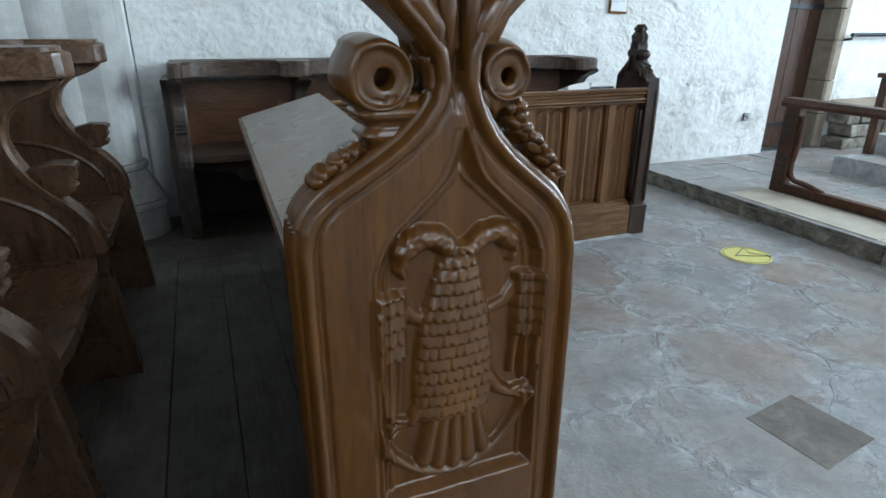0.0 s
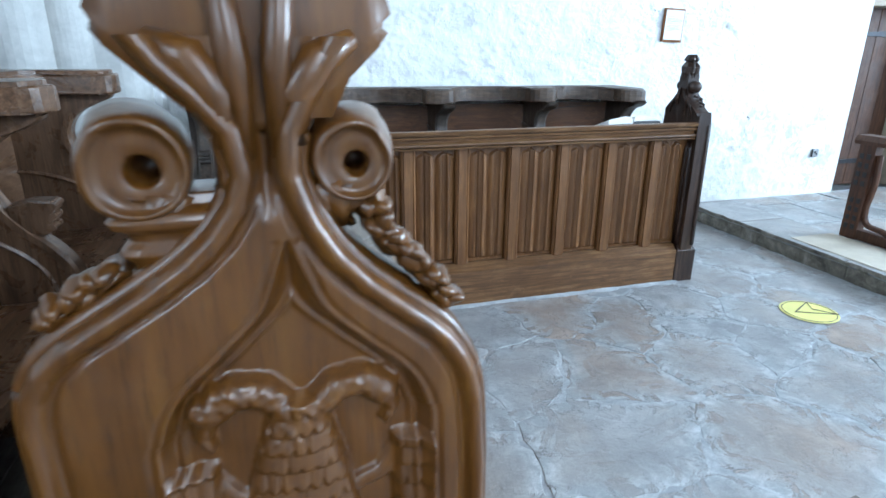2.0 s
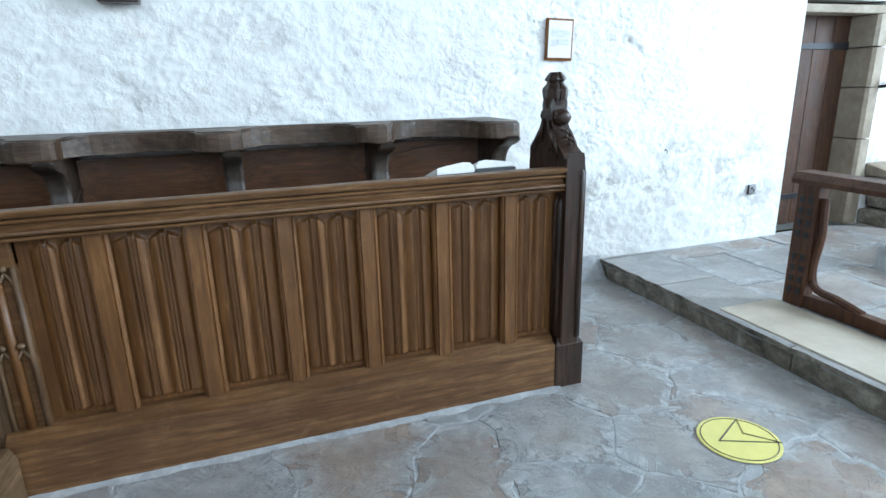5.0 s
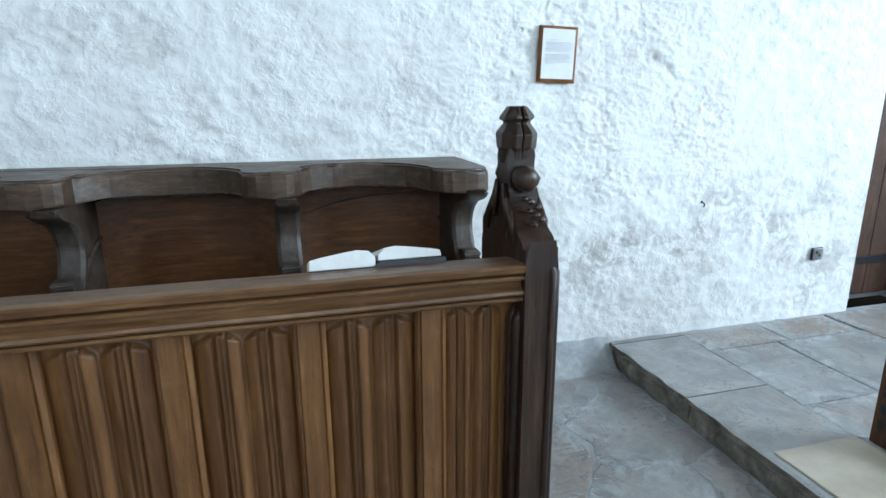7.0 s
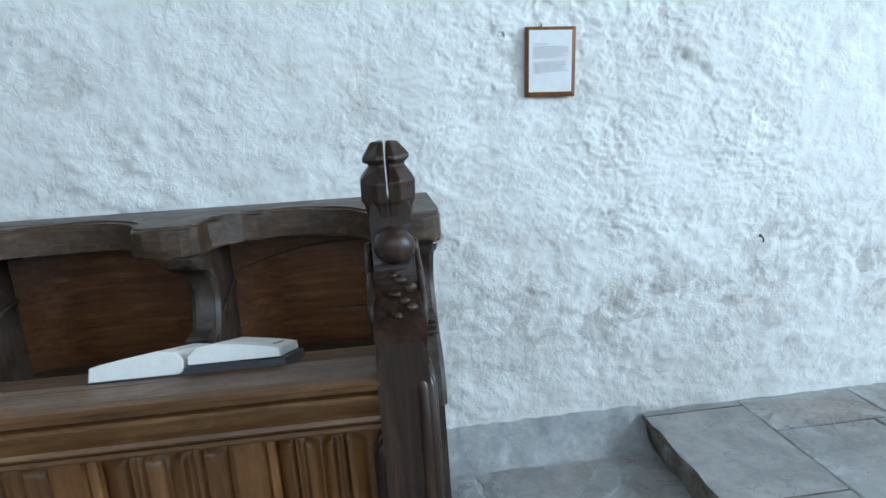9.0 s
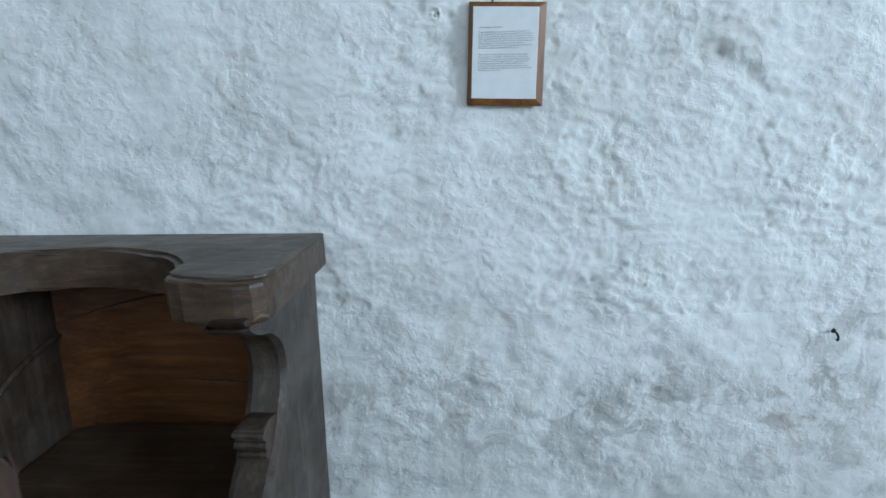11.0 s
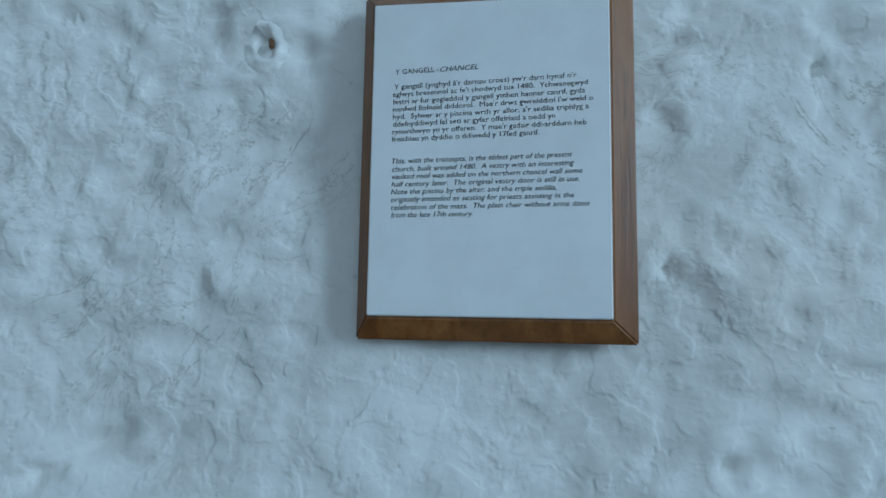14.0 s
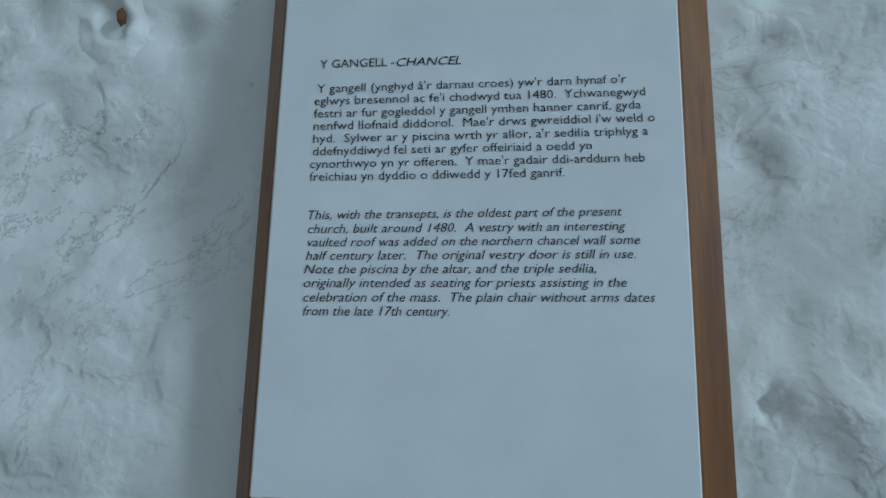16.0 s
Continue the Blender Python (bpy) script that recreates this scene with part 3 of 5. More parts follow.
def linenfold(w, h):
    """A panel carved like folded cloth: tall narrow ribs, broad folds with ogee ends."""
    nx = 60
    zs = [0.16 * h * k / 20 for k in range(21)] + [h * (0.16 + 0.68 * k / 10) for k in range(1, 10)] + [h * (0.84 + 0.16 * k / 20) for k in range(21)]
    bm = bmesh.new()
    rows = []
    for z in zs:
        row = []
        for i in range(nx + 1):
            u = i / nx
            lift, margin = 0.0, 0.0
            if 0.07 < u < 0.25:
                q = (u - 0.07) / 0.18
                lift, margin = 0.005 + 0.015 * math.sin(q * math.pi * 0.55), 0.034 + 0.020 * (1 - q) ** 1.6
            elif 0.27 < u < 0.35 or 0.65 < u < 0.73:
                lift, margin = 0.027, 0.026
                if abs(u - 0.31) < 0.012 or abs(u - 0.69) < 0.012:
                    lift = 0.018
            elif 0.36 < u < 0.64:
                q = abs(u - 0.5) / 0.14
                lift, margin = 0.005 + 0.018 * math.sin(max(0.0, q) * math.pi * 0.62), 0.035 + 0.024 * (1 - q) ** 1.8
            elif 0.75 < u < 0.93:
                q = (0.93 - u) / 0.18
                lift, margin = 0.005 + 0.015 * math.sin(q * math.pi * 0.55), 0.034 + 0.020 * (1 - q) ** 1.6
            end = min(1.0, max(0.0, min((h - z - margin) / 0.007, (z - 0.024) / 0.007)))
            row.append(bm.verts.new(((u - 0.5) * w, 0.022 - end * lift + 0.0008 * noise.noise(Vector((u * 9, z * 6, w * 50))), z)))
        rows.append(row)
    for a, b in zip(rows, rows[1:]):
        for i in range(nx):
            bm.faces.new((a[i], a[i + 1], b[i + 1], b[i]))
    return bm


desk = thing("choir_desk", pose(1.60, 3.11, 0), "brown oak choir desk front with carved linenfold panels", "choir desk")
X0 = -1.60
bm = bmesh.new()
slab(bm, [(-0.098, 0.0), (-0.098, 0.208), (-0.050, 0.247), (0.02, 0.249), (0.06, 0.249), (0.06, 0.0)], "x", X0 + 0.50, X0 + 2.575, 0.004)
wobble(bm, 0.003, 0.4)
part("plinth", bm, OAK_RAIL, desk, "plain oak plinth board with scuffs")
part("top_rail", rail_bar("x", X0 + 0.475, X0 + 2.600), OAK_RAIL, desk, "moulded oak top rail")
stiles = [0.868, 1.169, 1.471, 1.771, 2.071, 2.368]
for x in stiles:
    bm = bmesh.new()
    slab(bm, [(-0.040, 0.02), (-0.040, 0.002), (-0.034, -0.005), (-0.028, -0.004), (-0.026, -0.012), (0.022, -0.012), (0.024, -0.003), (0.030, -0.006), (0.036, -0.001), (0.040, 0.003), (0.040, 0.02)],
         "z", 0.243, 0.91)
    bm.transform(Matrix.Translation((X0 + x, -0.050, 0)))
    part("stile", bm, OAK_DESK, desk)
edges = [0.635] + stiles + [2.600]
for a, b in zip(edges, edges[1:]):
    bm = linenfold(b - a - 0.05, 0.665)
    bm.transform(Matrix.Translation((X0 + (a + b) / 2, -0.046, 0.244)))
    part("linenfold_panel", bm, OAK_DESK, desk, smooth=True)
bm = bmesh.new()
box(bm, X0 + 0.60, X0 + 2.60, -0.020, 0.020, 0.2, 0.95)
part("back_board", bm, OAK_DESK, desk)
bm = bmesh.new()
slab(bm, [(0.0, 0.990), (0.0, 0.970), (0.36, 0.855), (0.36, 0.875)], "x", X0 + 0.3, X0 + 2.60, 0.004)
part("sloping_top", bm, OAK_RAIL, desk)


def pierced_post(root, m, w, h, d=0.05):
    """A corner post of three round shafts before a sunk ground, with little bosses half way and at the top."""
    bm = bmesh.new()
    box(bm, -w / 2, w / 2, 0.018, d, 0, h, 0.003)
    box(bm, -w / 2, w / 2, -0.004, d, h * 0.86, h, 0.004)
    bm.transform(m)
    post = part("corner_post", bm, OAK_RAIL, root, "carved corner post with tracery lights")
    for x, r in ((-w * 0.43, 0.010), (0.0, 0.016), (w * 0.43, 0.010)):
        bm = bmesh.new()
        tube(bm, [(x, 0.010, 0.0), (x, 0.008, h * 0.40), (x, 0.006, h * 0.87)], [r, r, r * 0.9], 10)
        wobble(bm, 0.002, 0.06, x * 20)
        bm.transform(m)
        part("shaft", bm, OAK_PALE if x else OAK_DESK, post, smooth=True)
    for x in (-w * 0.23, w * 0.23):
        for z0 in (h * 0.42, h * 0.82):
            bm = bmesh.new()
            for a in (-1, 1):
                tube(bm, [(x + a * w * 0.17, 0.006, z0 - 0.045), (x + a * w * 0.13, 0.003, z0 - 0.015), (x, 0.004, z0 + 0.012)], [0.005, 0.007, 0.005], 7)
            bm.transform(m)
            part("tracery_head", bm, OAK_PALE, post, smooth=True)
            bm = bmesh.new()
            knob(bm, (x, 0.002, z0 + 0.026), (0.013, 0.012, 0.011), 2)
            wobble(bm, 0.003, 0.02, x + z0)
            bm.transform(m)
            part("boss", bm, OAK_PALE, post, "worn round boss", True)


pierced_post(desk, Matrix.Translation((X0 + 0.577, -0.066, 0.245)), 0.115, 0.66)
bm = bmesh.new()
box(bm, X0 + 0.37, X0 + 0.520, -0.06, 0.05, 0.0, 0.93, 0.004)
part("corner_block", bm, OAK_PALE, desk)

# desk end with its poppyhead
bench_end = thing("poppyhead_bench_end", pose(2.642, 3.2, 0), "dark oak desk end with carved poppyhead finial", "bench end")
front_side = [(-0.190, 0.2), (-0.190, 0.99), (-0.184, 1.015), (-0.160, 1.045), (-0.125, 1.075), (-0.092, 1.105), (-0.070, 1.135), (-0.056, 1.170), (-0.050, 1.21), (-0.048, 1.268)]
back_side = [(0.048, 1.268), (0.050, 1.20), (0.052, 1.155), (0.066, 1.125), (0.095, 1.100), (0.120, 1.070), (0.132, 1.035), (0.136, 0.99), (0.136, 0.2)]
bm = bmesh.new()
slab(bm, [tuple(p)[:2] for p in curve_through([(a, b, 0) for a, b in front_side], 3)] + [tuple(p)[:2] for p in curve_through([(a, b, 0) for a, b in back_side], 3)], "x", -0.044, 0.044, 0.009, 3)
for v in bm.verts:
    slim = max(0.0, min(1.0, (v.co.z - 1.06) / 0.12))
    v.co.x *= 1 - 0.16 * slim
    v.co.y *= 1 - 0.18 * slim
wobble(bm, 0.004, 0.04)
part("end_board", bm, OAK_POST, bench_end, "thick dark oak board, chamfered up to its finial")


def knop(c, r, sub=2, seed=0):
    bm = bmesh.new()
    knob(bm, c, r, sub)
    wobble(bm, 0.005, 0.03, seed)
    part("leaf_knop", bm, OAK_POST, bench_end, "worn carved leaf knop", True)


def finial_half(s):
    """One half of the cleft eight-sided cap: two flared tiers and a neck."""
    bm = bmesh.new()
    tiers = [(1.225, 0.040), (1.262, 0.047), (1.270, 0.053), (1.302, 0.055), (1.308, 0.052), (1.331, 0.036), (1.335, 0.037), (1.342, 0.047), (1.349, 0.045), (1.374, 0.027)]
    rings = [[bm.verts.new((r * math.cos(a), r * math.sin(a), z)) for a in (math.pi * (k + 0.5) / 4 for k in range(8))] for z, r in tiers]
    for r, q in zip(rings, rings[1:]):
        for k in range(8):
            bm.faces.new((r[k], r[(k + 1) % 8], q[(k + 1) % 8], q[k]))
    bm.faces.new(rings[0][::-1]), bm.faces.new(rings[-1])
    cut = bmesh.ops.bisect_plane(bm, geom=bm.verts[:] + bm.edges[:] + bm.faces[:], plane_co=(s * 0.0022, 0, 0), plane_no=(-s, 0, 0), clear_outer=True)
    bmesh.ops.holes_fill(bm, edges=[e for e in cut["geom_cut"] if isinstance(e, bmesh.types.BMEdge)], sides=0)
    bmesh.ops.bevel(bm, geom=bm.edges[:], offset=0.0022, segments=2, affect="EDGES", profile=0.5)
    wobble(bm, 0.004, 0.03, s)
    part("cap_leaf", bm, OAK_POST, bench_end, "half of the cleft eight-sided finial cap")


for s in (-1, 1):
    finial_half(s)
knop((0.004, -0.060, 1.192), (0.039, 0.036, 0.035), 2, 2.0)
knop((0.0, 0.058, 1.195), (0.034, 0.024, 0.032), 2, 5.0)
for k in range(7):
    knop((0.014 * (k % 3 - 1) + 0.010, -0.078 - 0.010 * k, 1.142 - 0.009 * k), (0.011, 0.009, 0.008), 2, 1.3 * k)
for sx in (-1, 1):
    for k, (y, z) in enumerate(((-0.095, 1.085), (-0.050, 1.120), (0.030, 1.13), (0.075, 1.085))):
        bm = bmesh.new()
        tube(bm, [(sx * 0.042, y * 1.15, z - 0.05), (sx * 0.046, y, z), (sx * 0.044, y * 0.55, z + 0.055)], [0.005, 0.010, 0.006], 8)
        wobble(bm, 0.004, 0.025, k + sx)
        part("leaf_rib", bm, OAK_POST, bench_end, "worn carved leaf on the shoulder", True)
for x, y, r in ((0.030, -0.190, 0.010), (0.041, -0.184, 0.010), (0.046, -0.170, 0.009)):
    bm = bmesh.new()
    tube(bm, [(x, y, 0.24), (x, y, 0.975), (x - 0.004, y + 0.02, 1.012)], [r, r, r * 0.5], 8)
    part("edge_roll", bm, OAK_POST, bench_end, smooth=True)
for x, y, r in ((-0.047, -0.150, 0.016), (-0.052, -0.125, 0.011)):
    bm = bmesh.new()
    tube(bm, [(x, y, 0.24), (x, y, 0.84), (x + 0.01, y, 0.875)], [r, r, r * 0.4], 8)
    part("shaft", bm, OAK_POST, bench_end, smooth=True)
bm = bmesh.new()
slab(bm, [(-0.192, 0.0), (-0.192, 0.205), (-0.165, 0.240), (0.145, 0.240), (0.165, 0.21), (0.165, 0.0)], "x", -0.068, 0.072, 0.008)
for v in bm.verts:
    if v.co.z > 0.22:
        v.co.x *= 0.74
part("foot", bm, OAK_POST, bench_end, "square dark oak foot block with chamfered top")

# ---- west desk: plain boards, sloping top ----
west = thing("reading_desk", pose(0.505, 2.97, 0, 0, 0, -3.2), "pale worn oak reading desk with plain boarded front", "choir desk")
L = -2.36
bm = bmesh.new()
slab(bm, [(0.03, 0.0), (0.03, 0.175), (0.012, 0.215), (-0.08, 0.225), (-0.08, 0.0)], "y", L, 0.03, 0.004)
part("plinth", bm, OAK_PALE_Y, west, "plain pale oak plinth board")
bm = rail_bar("y", L, 0.025, 2, 0.93)
bm.transform(Matrix.Translation((-0.088, 0, 0.035)))
part("top_rail", bm, OAK_PALE_Y, west, "moulded pale oak top rail")
cuts = [-0.160, -0.30, -0.44, -0.605, -0.77, -0.935, -1.10, -1.26, -1.42, -1.585, -1.75, -1.915, -2.08, -2.22, -2.36]
for k, (a, b) in enumerate(zip(cuts, cuts[1:])):
    bm = bmesh.new()
    slab(bm, [(-0.092, b + 0.010), (-0.056, b + 0.010), (-0.044, b + 0.024), (-0.044, a - 0.024), (-0.056, a - 0.010), (-0.092, a - 0.010)], "z", 0.2, 0.965)
    bm.transform(Matrix.Translation((-0.016 * (k % 2), 0, 0)))
    wobble(bm, 0.003, 0.3, a)
    part("board", bm, OAK_PALE, west)
# backing in darker oak than the boards, to paint the gaps' shade
bm = bmesh.new()
box(bm, -0.13, -0.10, L, 0.0, 0.2, 0.98)
part("back_board", bm, OAK_OLD_Z, west)
bm = bmesh.new()
slab(bm, [(-0.012, 1.047), (-0.012, 1.020), (-0.395, 0.915), (-0.395, 0.942)], "y", L, 0.02, 0.004)
for v in bm.verts:
    v.co.x *= 1 - 0.215 * min(1.0, v.co.y / L)
wobble(bm, 0.002, 0.5)
part("sloping_top", bm, OAK_BOARD, west, "smooth grey-brown sloping book board")
bm = bmesh.new()
slab(bm, [(-0.392, 0.905), (-0.392, 0.938), (-0.410, 0.938), (-0.410, 0.905)], "y", L, 0.02, 0.004)
for v in bm.verts:
    v.co.x *= 1 - 0.215 * min(1.0, v.co.y / L)
part("lip", bm, OAK_PALE_Y, west, "pale oak lip")
pierced_post(west, Matrix.Translation((-0.040, -0.095, 0.205)) @ Matrix.Rotation(radians(90), 4, "Z"), 0.12, 0.72)
for yy in (-0.35, -1.9):
    bm = bmesh.new()
    box(bm, -0.28, -0.13, yy - 0.03, yy + 0.03, DECK, 0.93, 0.005)
    part("bearer", bm, OAK_DESK, west)

# ---- stalls ----
# A stall's divider seen from its side: depth from the back (0) to the front, and height above the deck.
DIV_FRONT = [(0.50, 1.085), (0.485, 1.06), (0.44, 1.035), (0.375, 1.01), (0.325, 0.965), (0.305, 0.905), (0.315, 0.85), (0.345, 0.79),
             (0.395, 0.725), (0.45, 0.67), (0.495, 0.61), (0.515, 0.55), (0.52, 0.50), (0.565, 0.0)]


def divider(bm, lift, thick):
    front = [(u, z + lift * (z / 1.085)) for u, z in (tuple(p) for p in curve_through([(a, b, 0) for a, b in DIV_FRONT], 4) for p in [(p[0], p[1])])]
    slab(bm, front + [(0.0, 0.0), (0.0, 1.085 + lift)], "x", -thick / 2, thick / 2, 0.008, 2)
    return front


def stall_divider(root, at, lift, mats, bracket=1.0, thick=0.07, sides=(-1, 1)):
    """Divider, its rolled edge, the carved bracket and the sunk round panel. at: place along the row."""
    bm = bmesh.new()
    front = divider(bm, lift, thick)
    bm.transform(Matrix.Translation((at, 0, 0)))
    div = part("divider", bm, mats[1], root)
    bm = bmesh.new()
    rows = []
    for u, z in front[2:-4]:
        rows.append([bm.verts.new((at + sx, u + du, z)) for sx, du in ((-0.044, -0.020), (-0.044, 0.006), (-0.030, 0.015), (0.030, 0.015), (0.044, 0.006), (0.044, -0.020))])
    for r, s in zip(rows, rows[1:]):
        for i in range(5):
            bm.faces.new((r[i], r[i + 1], s[i + 1], s[i]))
    wobble(bm, 0.002, 0.08, at)
    part("rolled_edge", bm, mats[1], div, "worn smooth moulded edge")
    bm = bmesh.new()
    zb = 0.755 + lift * 0.7
    slab(bm, [(0.36, zb - 0.03), (0.36, zb + 0.05), (0.42, zb + 0.065), (0.485, zb + 0.06), (0.49, zb + 0.03), (0.475, zb + 0.02), (0.485, zb), (0.468, zb - 0.01), (0.475, zb - 0.035), (0.45, zb - 0.05)], "x", at - 0.038, at + 0.038, 0.006)
    for k in range(3):
        tube(bm, [(at - 0.04, 0.485 - 0.006 * k, zb + 0.045 - 0.035 * k), (at + 0.04, 0.485 - 0.006 * k, zb + 0.045 - 0.035 * k)], 0.011, 8)
    wobble(bm, 0.004, 0.03, at)
    for v in bm.verts:
        v.co = Vector((at + (v.co.x - at) * (0.4 + 0.6 * bracket), 0.36 + (v.co.y - 0.36) * bracket, zb + (v.co.z - zb) * bracket))
    part("carved_bracket", bm, mats[1], div, "worn carved leaf bracket")
    for sx in sides:
        bm = bmesh.new()
        arc = [(at + sx * thick / 2, 0.04 + 0.41 * math.cos(a), 0.51 + 0.27 * math.sin(a)) for a in (0.5 * math.pi * k / 16 for k in range(17))]
        tube(bm, arc, 0.010, 6)
        part("arch_moulding", bm, mats[1], div)
    return div


def sag(bm, lift):
    """The old capping drops a little towards its free end."""
    if lift < 0:
        for v in bm.verts:
            v.co.z -= 0.015 * max(0.0, min(1.0, (-0.9 - v.co.x) / 0.5))


def stall_row(root, places, lift, mats, arm_z, arm_out, hollow_out, thick, scallop, rounded, nose_shift=0.0, end_out=0.8, bracket=1.0):
    """Seats and backs between dividers at the given places, under one shaped capping."""
    for k, p in enumerate(places):
        stall_divider(root, p, lift, mats, bracket, 0.07, (1,) if k == 0 else (-1,) if k == len(places) - 1 else (-1, 1))
    for a, b in zip(places, places[1:]):
        bm = bmesh.new()
        nx, nz = 14, 10
        rows = []
        for j in range(nz + 1):
            rows.append([bm.verts.new((a + (b - a) * i / nx, 0.03 + 0.075 * (abs(2 * i / nx - 1)) ** 3 + 0.004 * noise.noise(Vector((i * 0.5, j * 0.5, a))), 0.42 + (arm_z - 0.04 - 0.42) * j / nz)) for i in range(nx + 1)])
        for r, s in zip(rows, rows[1:]):
            for i in range(nx):
                bm.faces.new((r[i], r[i + 1], s[i + 1], s[i]))
        part("back_panel", bm, mats[2], root, "smooth red-brown curved back board", True)
        bm = bmesh.new()
        c = (a + b) / 2
        w = b - a - 0.075
        slab(bm, [(c - w / 2, 0.04), (c + w / 2, 0.04), (c + w / 2, 0.50), (c + w * 0.3, 0.52), (c - w * 0.3, 0.52), (c - w / 2, 0.50)], "z", 0.465, 0.505, 0.01)
        part("seat", bm, mats[0], root, "thick worn plank seat")
        bm = bmesh.new()
        slab(bm, [(c - w / 2, 0.47), (c + w / 2, 0.47), (c + w / 2, 0.40), (c + 0.10, 0.385), (c + 0.06, 0.30), (c - 0.06, 0.30), (c - 0.10, 0.385), (c - w / 2, 0.40)], "y", 0.36, 0.40, 0.01)
        part("apron", bm, mats[1], root)
        bm = bmesh.new()
        box(bm, a, b, 0.0, 0.03, 0.0, 0.45)
        part("lower_board", bm, mats[1], root)
    # capping, scalloped between the arms
    half = rounded
    front = []
    for i, p in enumerate(places):
        if i:
            q = places[i - 1]
            n = 12
            for k in range(n + 1):
                u = k / n
                x = q + nose_shift + half + (p - q - 2 * half) * u
                front.append((x, hollow_out + scallop * (abs(2 * u - 1)) ** 2.5))
        lo = p + nose_shift - half if i else p - half * end_out
        hi = p + nose_shift + half if i < len(places) - 1 else p + half * 0.25
        for k in range(9):
            a = math.pi * (1 - k / 8)
            cx, rx = (lo + hi) / 2, (hi - lo) / 2
            front.append((cx + rx * math.copysign(abs(math.cos(a)) ** 0.75, math.cos(a)), arm_out - 0.07 + 0.07 * abs(math.sin(a)) ** 0.75))
    bm = bmesh.new()
    slab(bm, front + [(front[-1][0], 0.0), (front[0][0], 0.0)], "z", arm_z, arm_z + thick, 0.012, 3)
    wobble(bm, 0.006, 0.12, arm_z)
    sag(bm, lift)
    part("capping", bm, mats[0], root, "thick scalloped capping with rounded arm ends")
    bm = bmesh.new()
    slab(bm, [(x, y - 0.024) for x, y in front] + [(front[-1][0], 0.0), (front[0][0], 0.0)], "z", arm_z + thick - 0.004, arm_z + thick + (0.016 if lift > 0 else 0.006), 0.005, 2)
    wobble(bm, 0.004, 0.12, arm_z)
    sag(bm, lift)
    part("top_moulding", bm, mats[0], root)


north = thing("choir_stalls", pose(1.28, 4.285, DECK, 0, 0, 180), "row of ancient dark oak choir stalls with scalloped capping", "choir stalls")
stall_row(north, [-1.455, -0.765, -0.03, 0.72, 1.48], -0.125, (OAK_OLD, OAK_OLD_Z, OAK_RED), 0.960, 0.485, 0.24, 0.086, 0.12, 0.10, 0.045, 0.65, 0.7)
bm = bmesh.new()
slab(bm, [(0.0, 0.0), (0.52, 0.0), (0.50, 0.5), (0.30, 0.62), (0.30, 0.90), (0.38, 0.955), (0.0, 0.955)], "x", 1.51, 1.56, 0.006)
part("end_panel", bm, OAK_OLD_Z, north)

stalls_west = thing("choir_stalls", pose(-0.975, 2.3, DECK, 0, 0, -90), "row of polished brown oak stalls with rounded arms", "choir stalls")
stall_row(stalls_west, [-0.80, 0.08, 0.97, 1.86, 2.75], 0.03, (OAK_STALL, OAK_STALL_Z, OAK_STALL), 1.11, 0.545, 0.16, 0.080, 0.12, 0.10)

# splits in the back board of the stall beside the notice
for xa, xb, za, zb, rise in ((-0.79, -1.35, 0.81, 0.885, 0.03), (-1.08, -1.38, 0.632, 0.618, 0.004)):
    bm = bmesh.new()
    pts = []
    for k in range(25):
        u = k / 24
        x = xa + (xb - xa) * u
        z = za + (zb - za) * u + rise * math.sin(math.pi * u) + 0.004 * noise.noise(Vector((x * 14, za, 0)))
        pts.append((x, 0.032 + 0.075 * abs(2 * (x + 1.455) / 0.69 - 1) ** 3 + 0.004 * noise.noise(Vector(((x + 1.455) / 0.69 * 7, (z - 0.42) * 10, -1.455))), z))
    tube(bm, pts, [0.0028 * math.sin(math.pi * (0.06 + 0.88 * k / 24)) for k in range(25)], 5)
    part("split", bm, BLACK, north, "dark split in the board")

# ---- bench end with the carved bird ----
def stroke(x, z, pts, r0, r1, top):
    """Height of a rounded ridge along a line of points, its half-width going from r0 to r1."""
    h = 0.0
    n = len(pts) - 1
    for k in range(n):
        d, t = dist_seg(x, z, pts[k], pts[k + 1])
        r = r0 + (r1 - r0) * (k + t) / n
        if d < r:
            h = max(h, top * math.sqrt(1 - (d / r) ** 2))
    return h


OGEE = [tuple(p)[:2] for p in curve_through([(0.0985, 0.60, 0), (0.0985, 1.06, 0), (0.102, 1.115, 0), (0.118, 1.152, 0), (0.15, 1.183, 0), (0.182, 1.215, 0), (0.195, 1.245, 0), (0.2045, 1.272, 0)], 6)]
SCALE_H = 0.0172


def feather(u, row, top):
    """Height of overlapping scale feathers with rounded tips: u across, row upwards, in scales."""
    r = math.floor(row)
    v = row - r
    c = (u + 0.5 * (r % 2)) % 1.0 - 0.5
    if v < 0.34 * (2 * abs(c)) ** 4:
        c, v = (u + 0.5 * ((r - 1) % 2)) % 1.0 - 0.5, v + 1.0
    return top * max(0.0, 1 - v / 1.15) - (0.3 * top if abs(c) > 0.45 and v < 1 else 0.0)


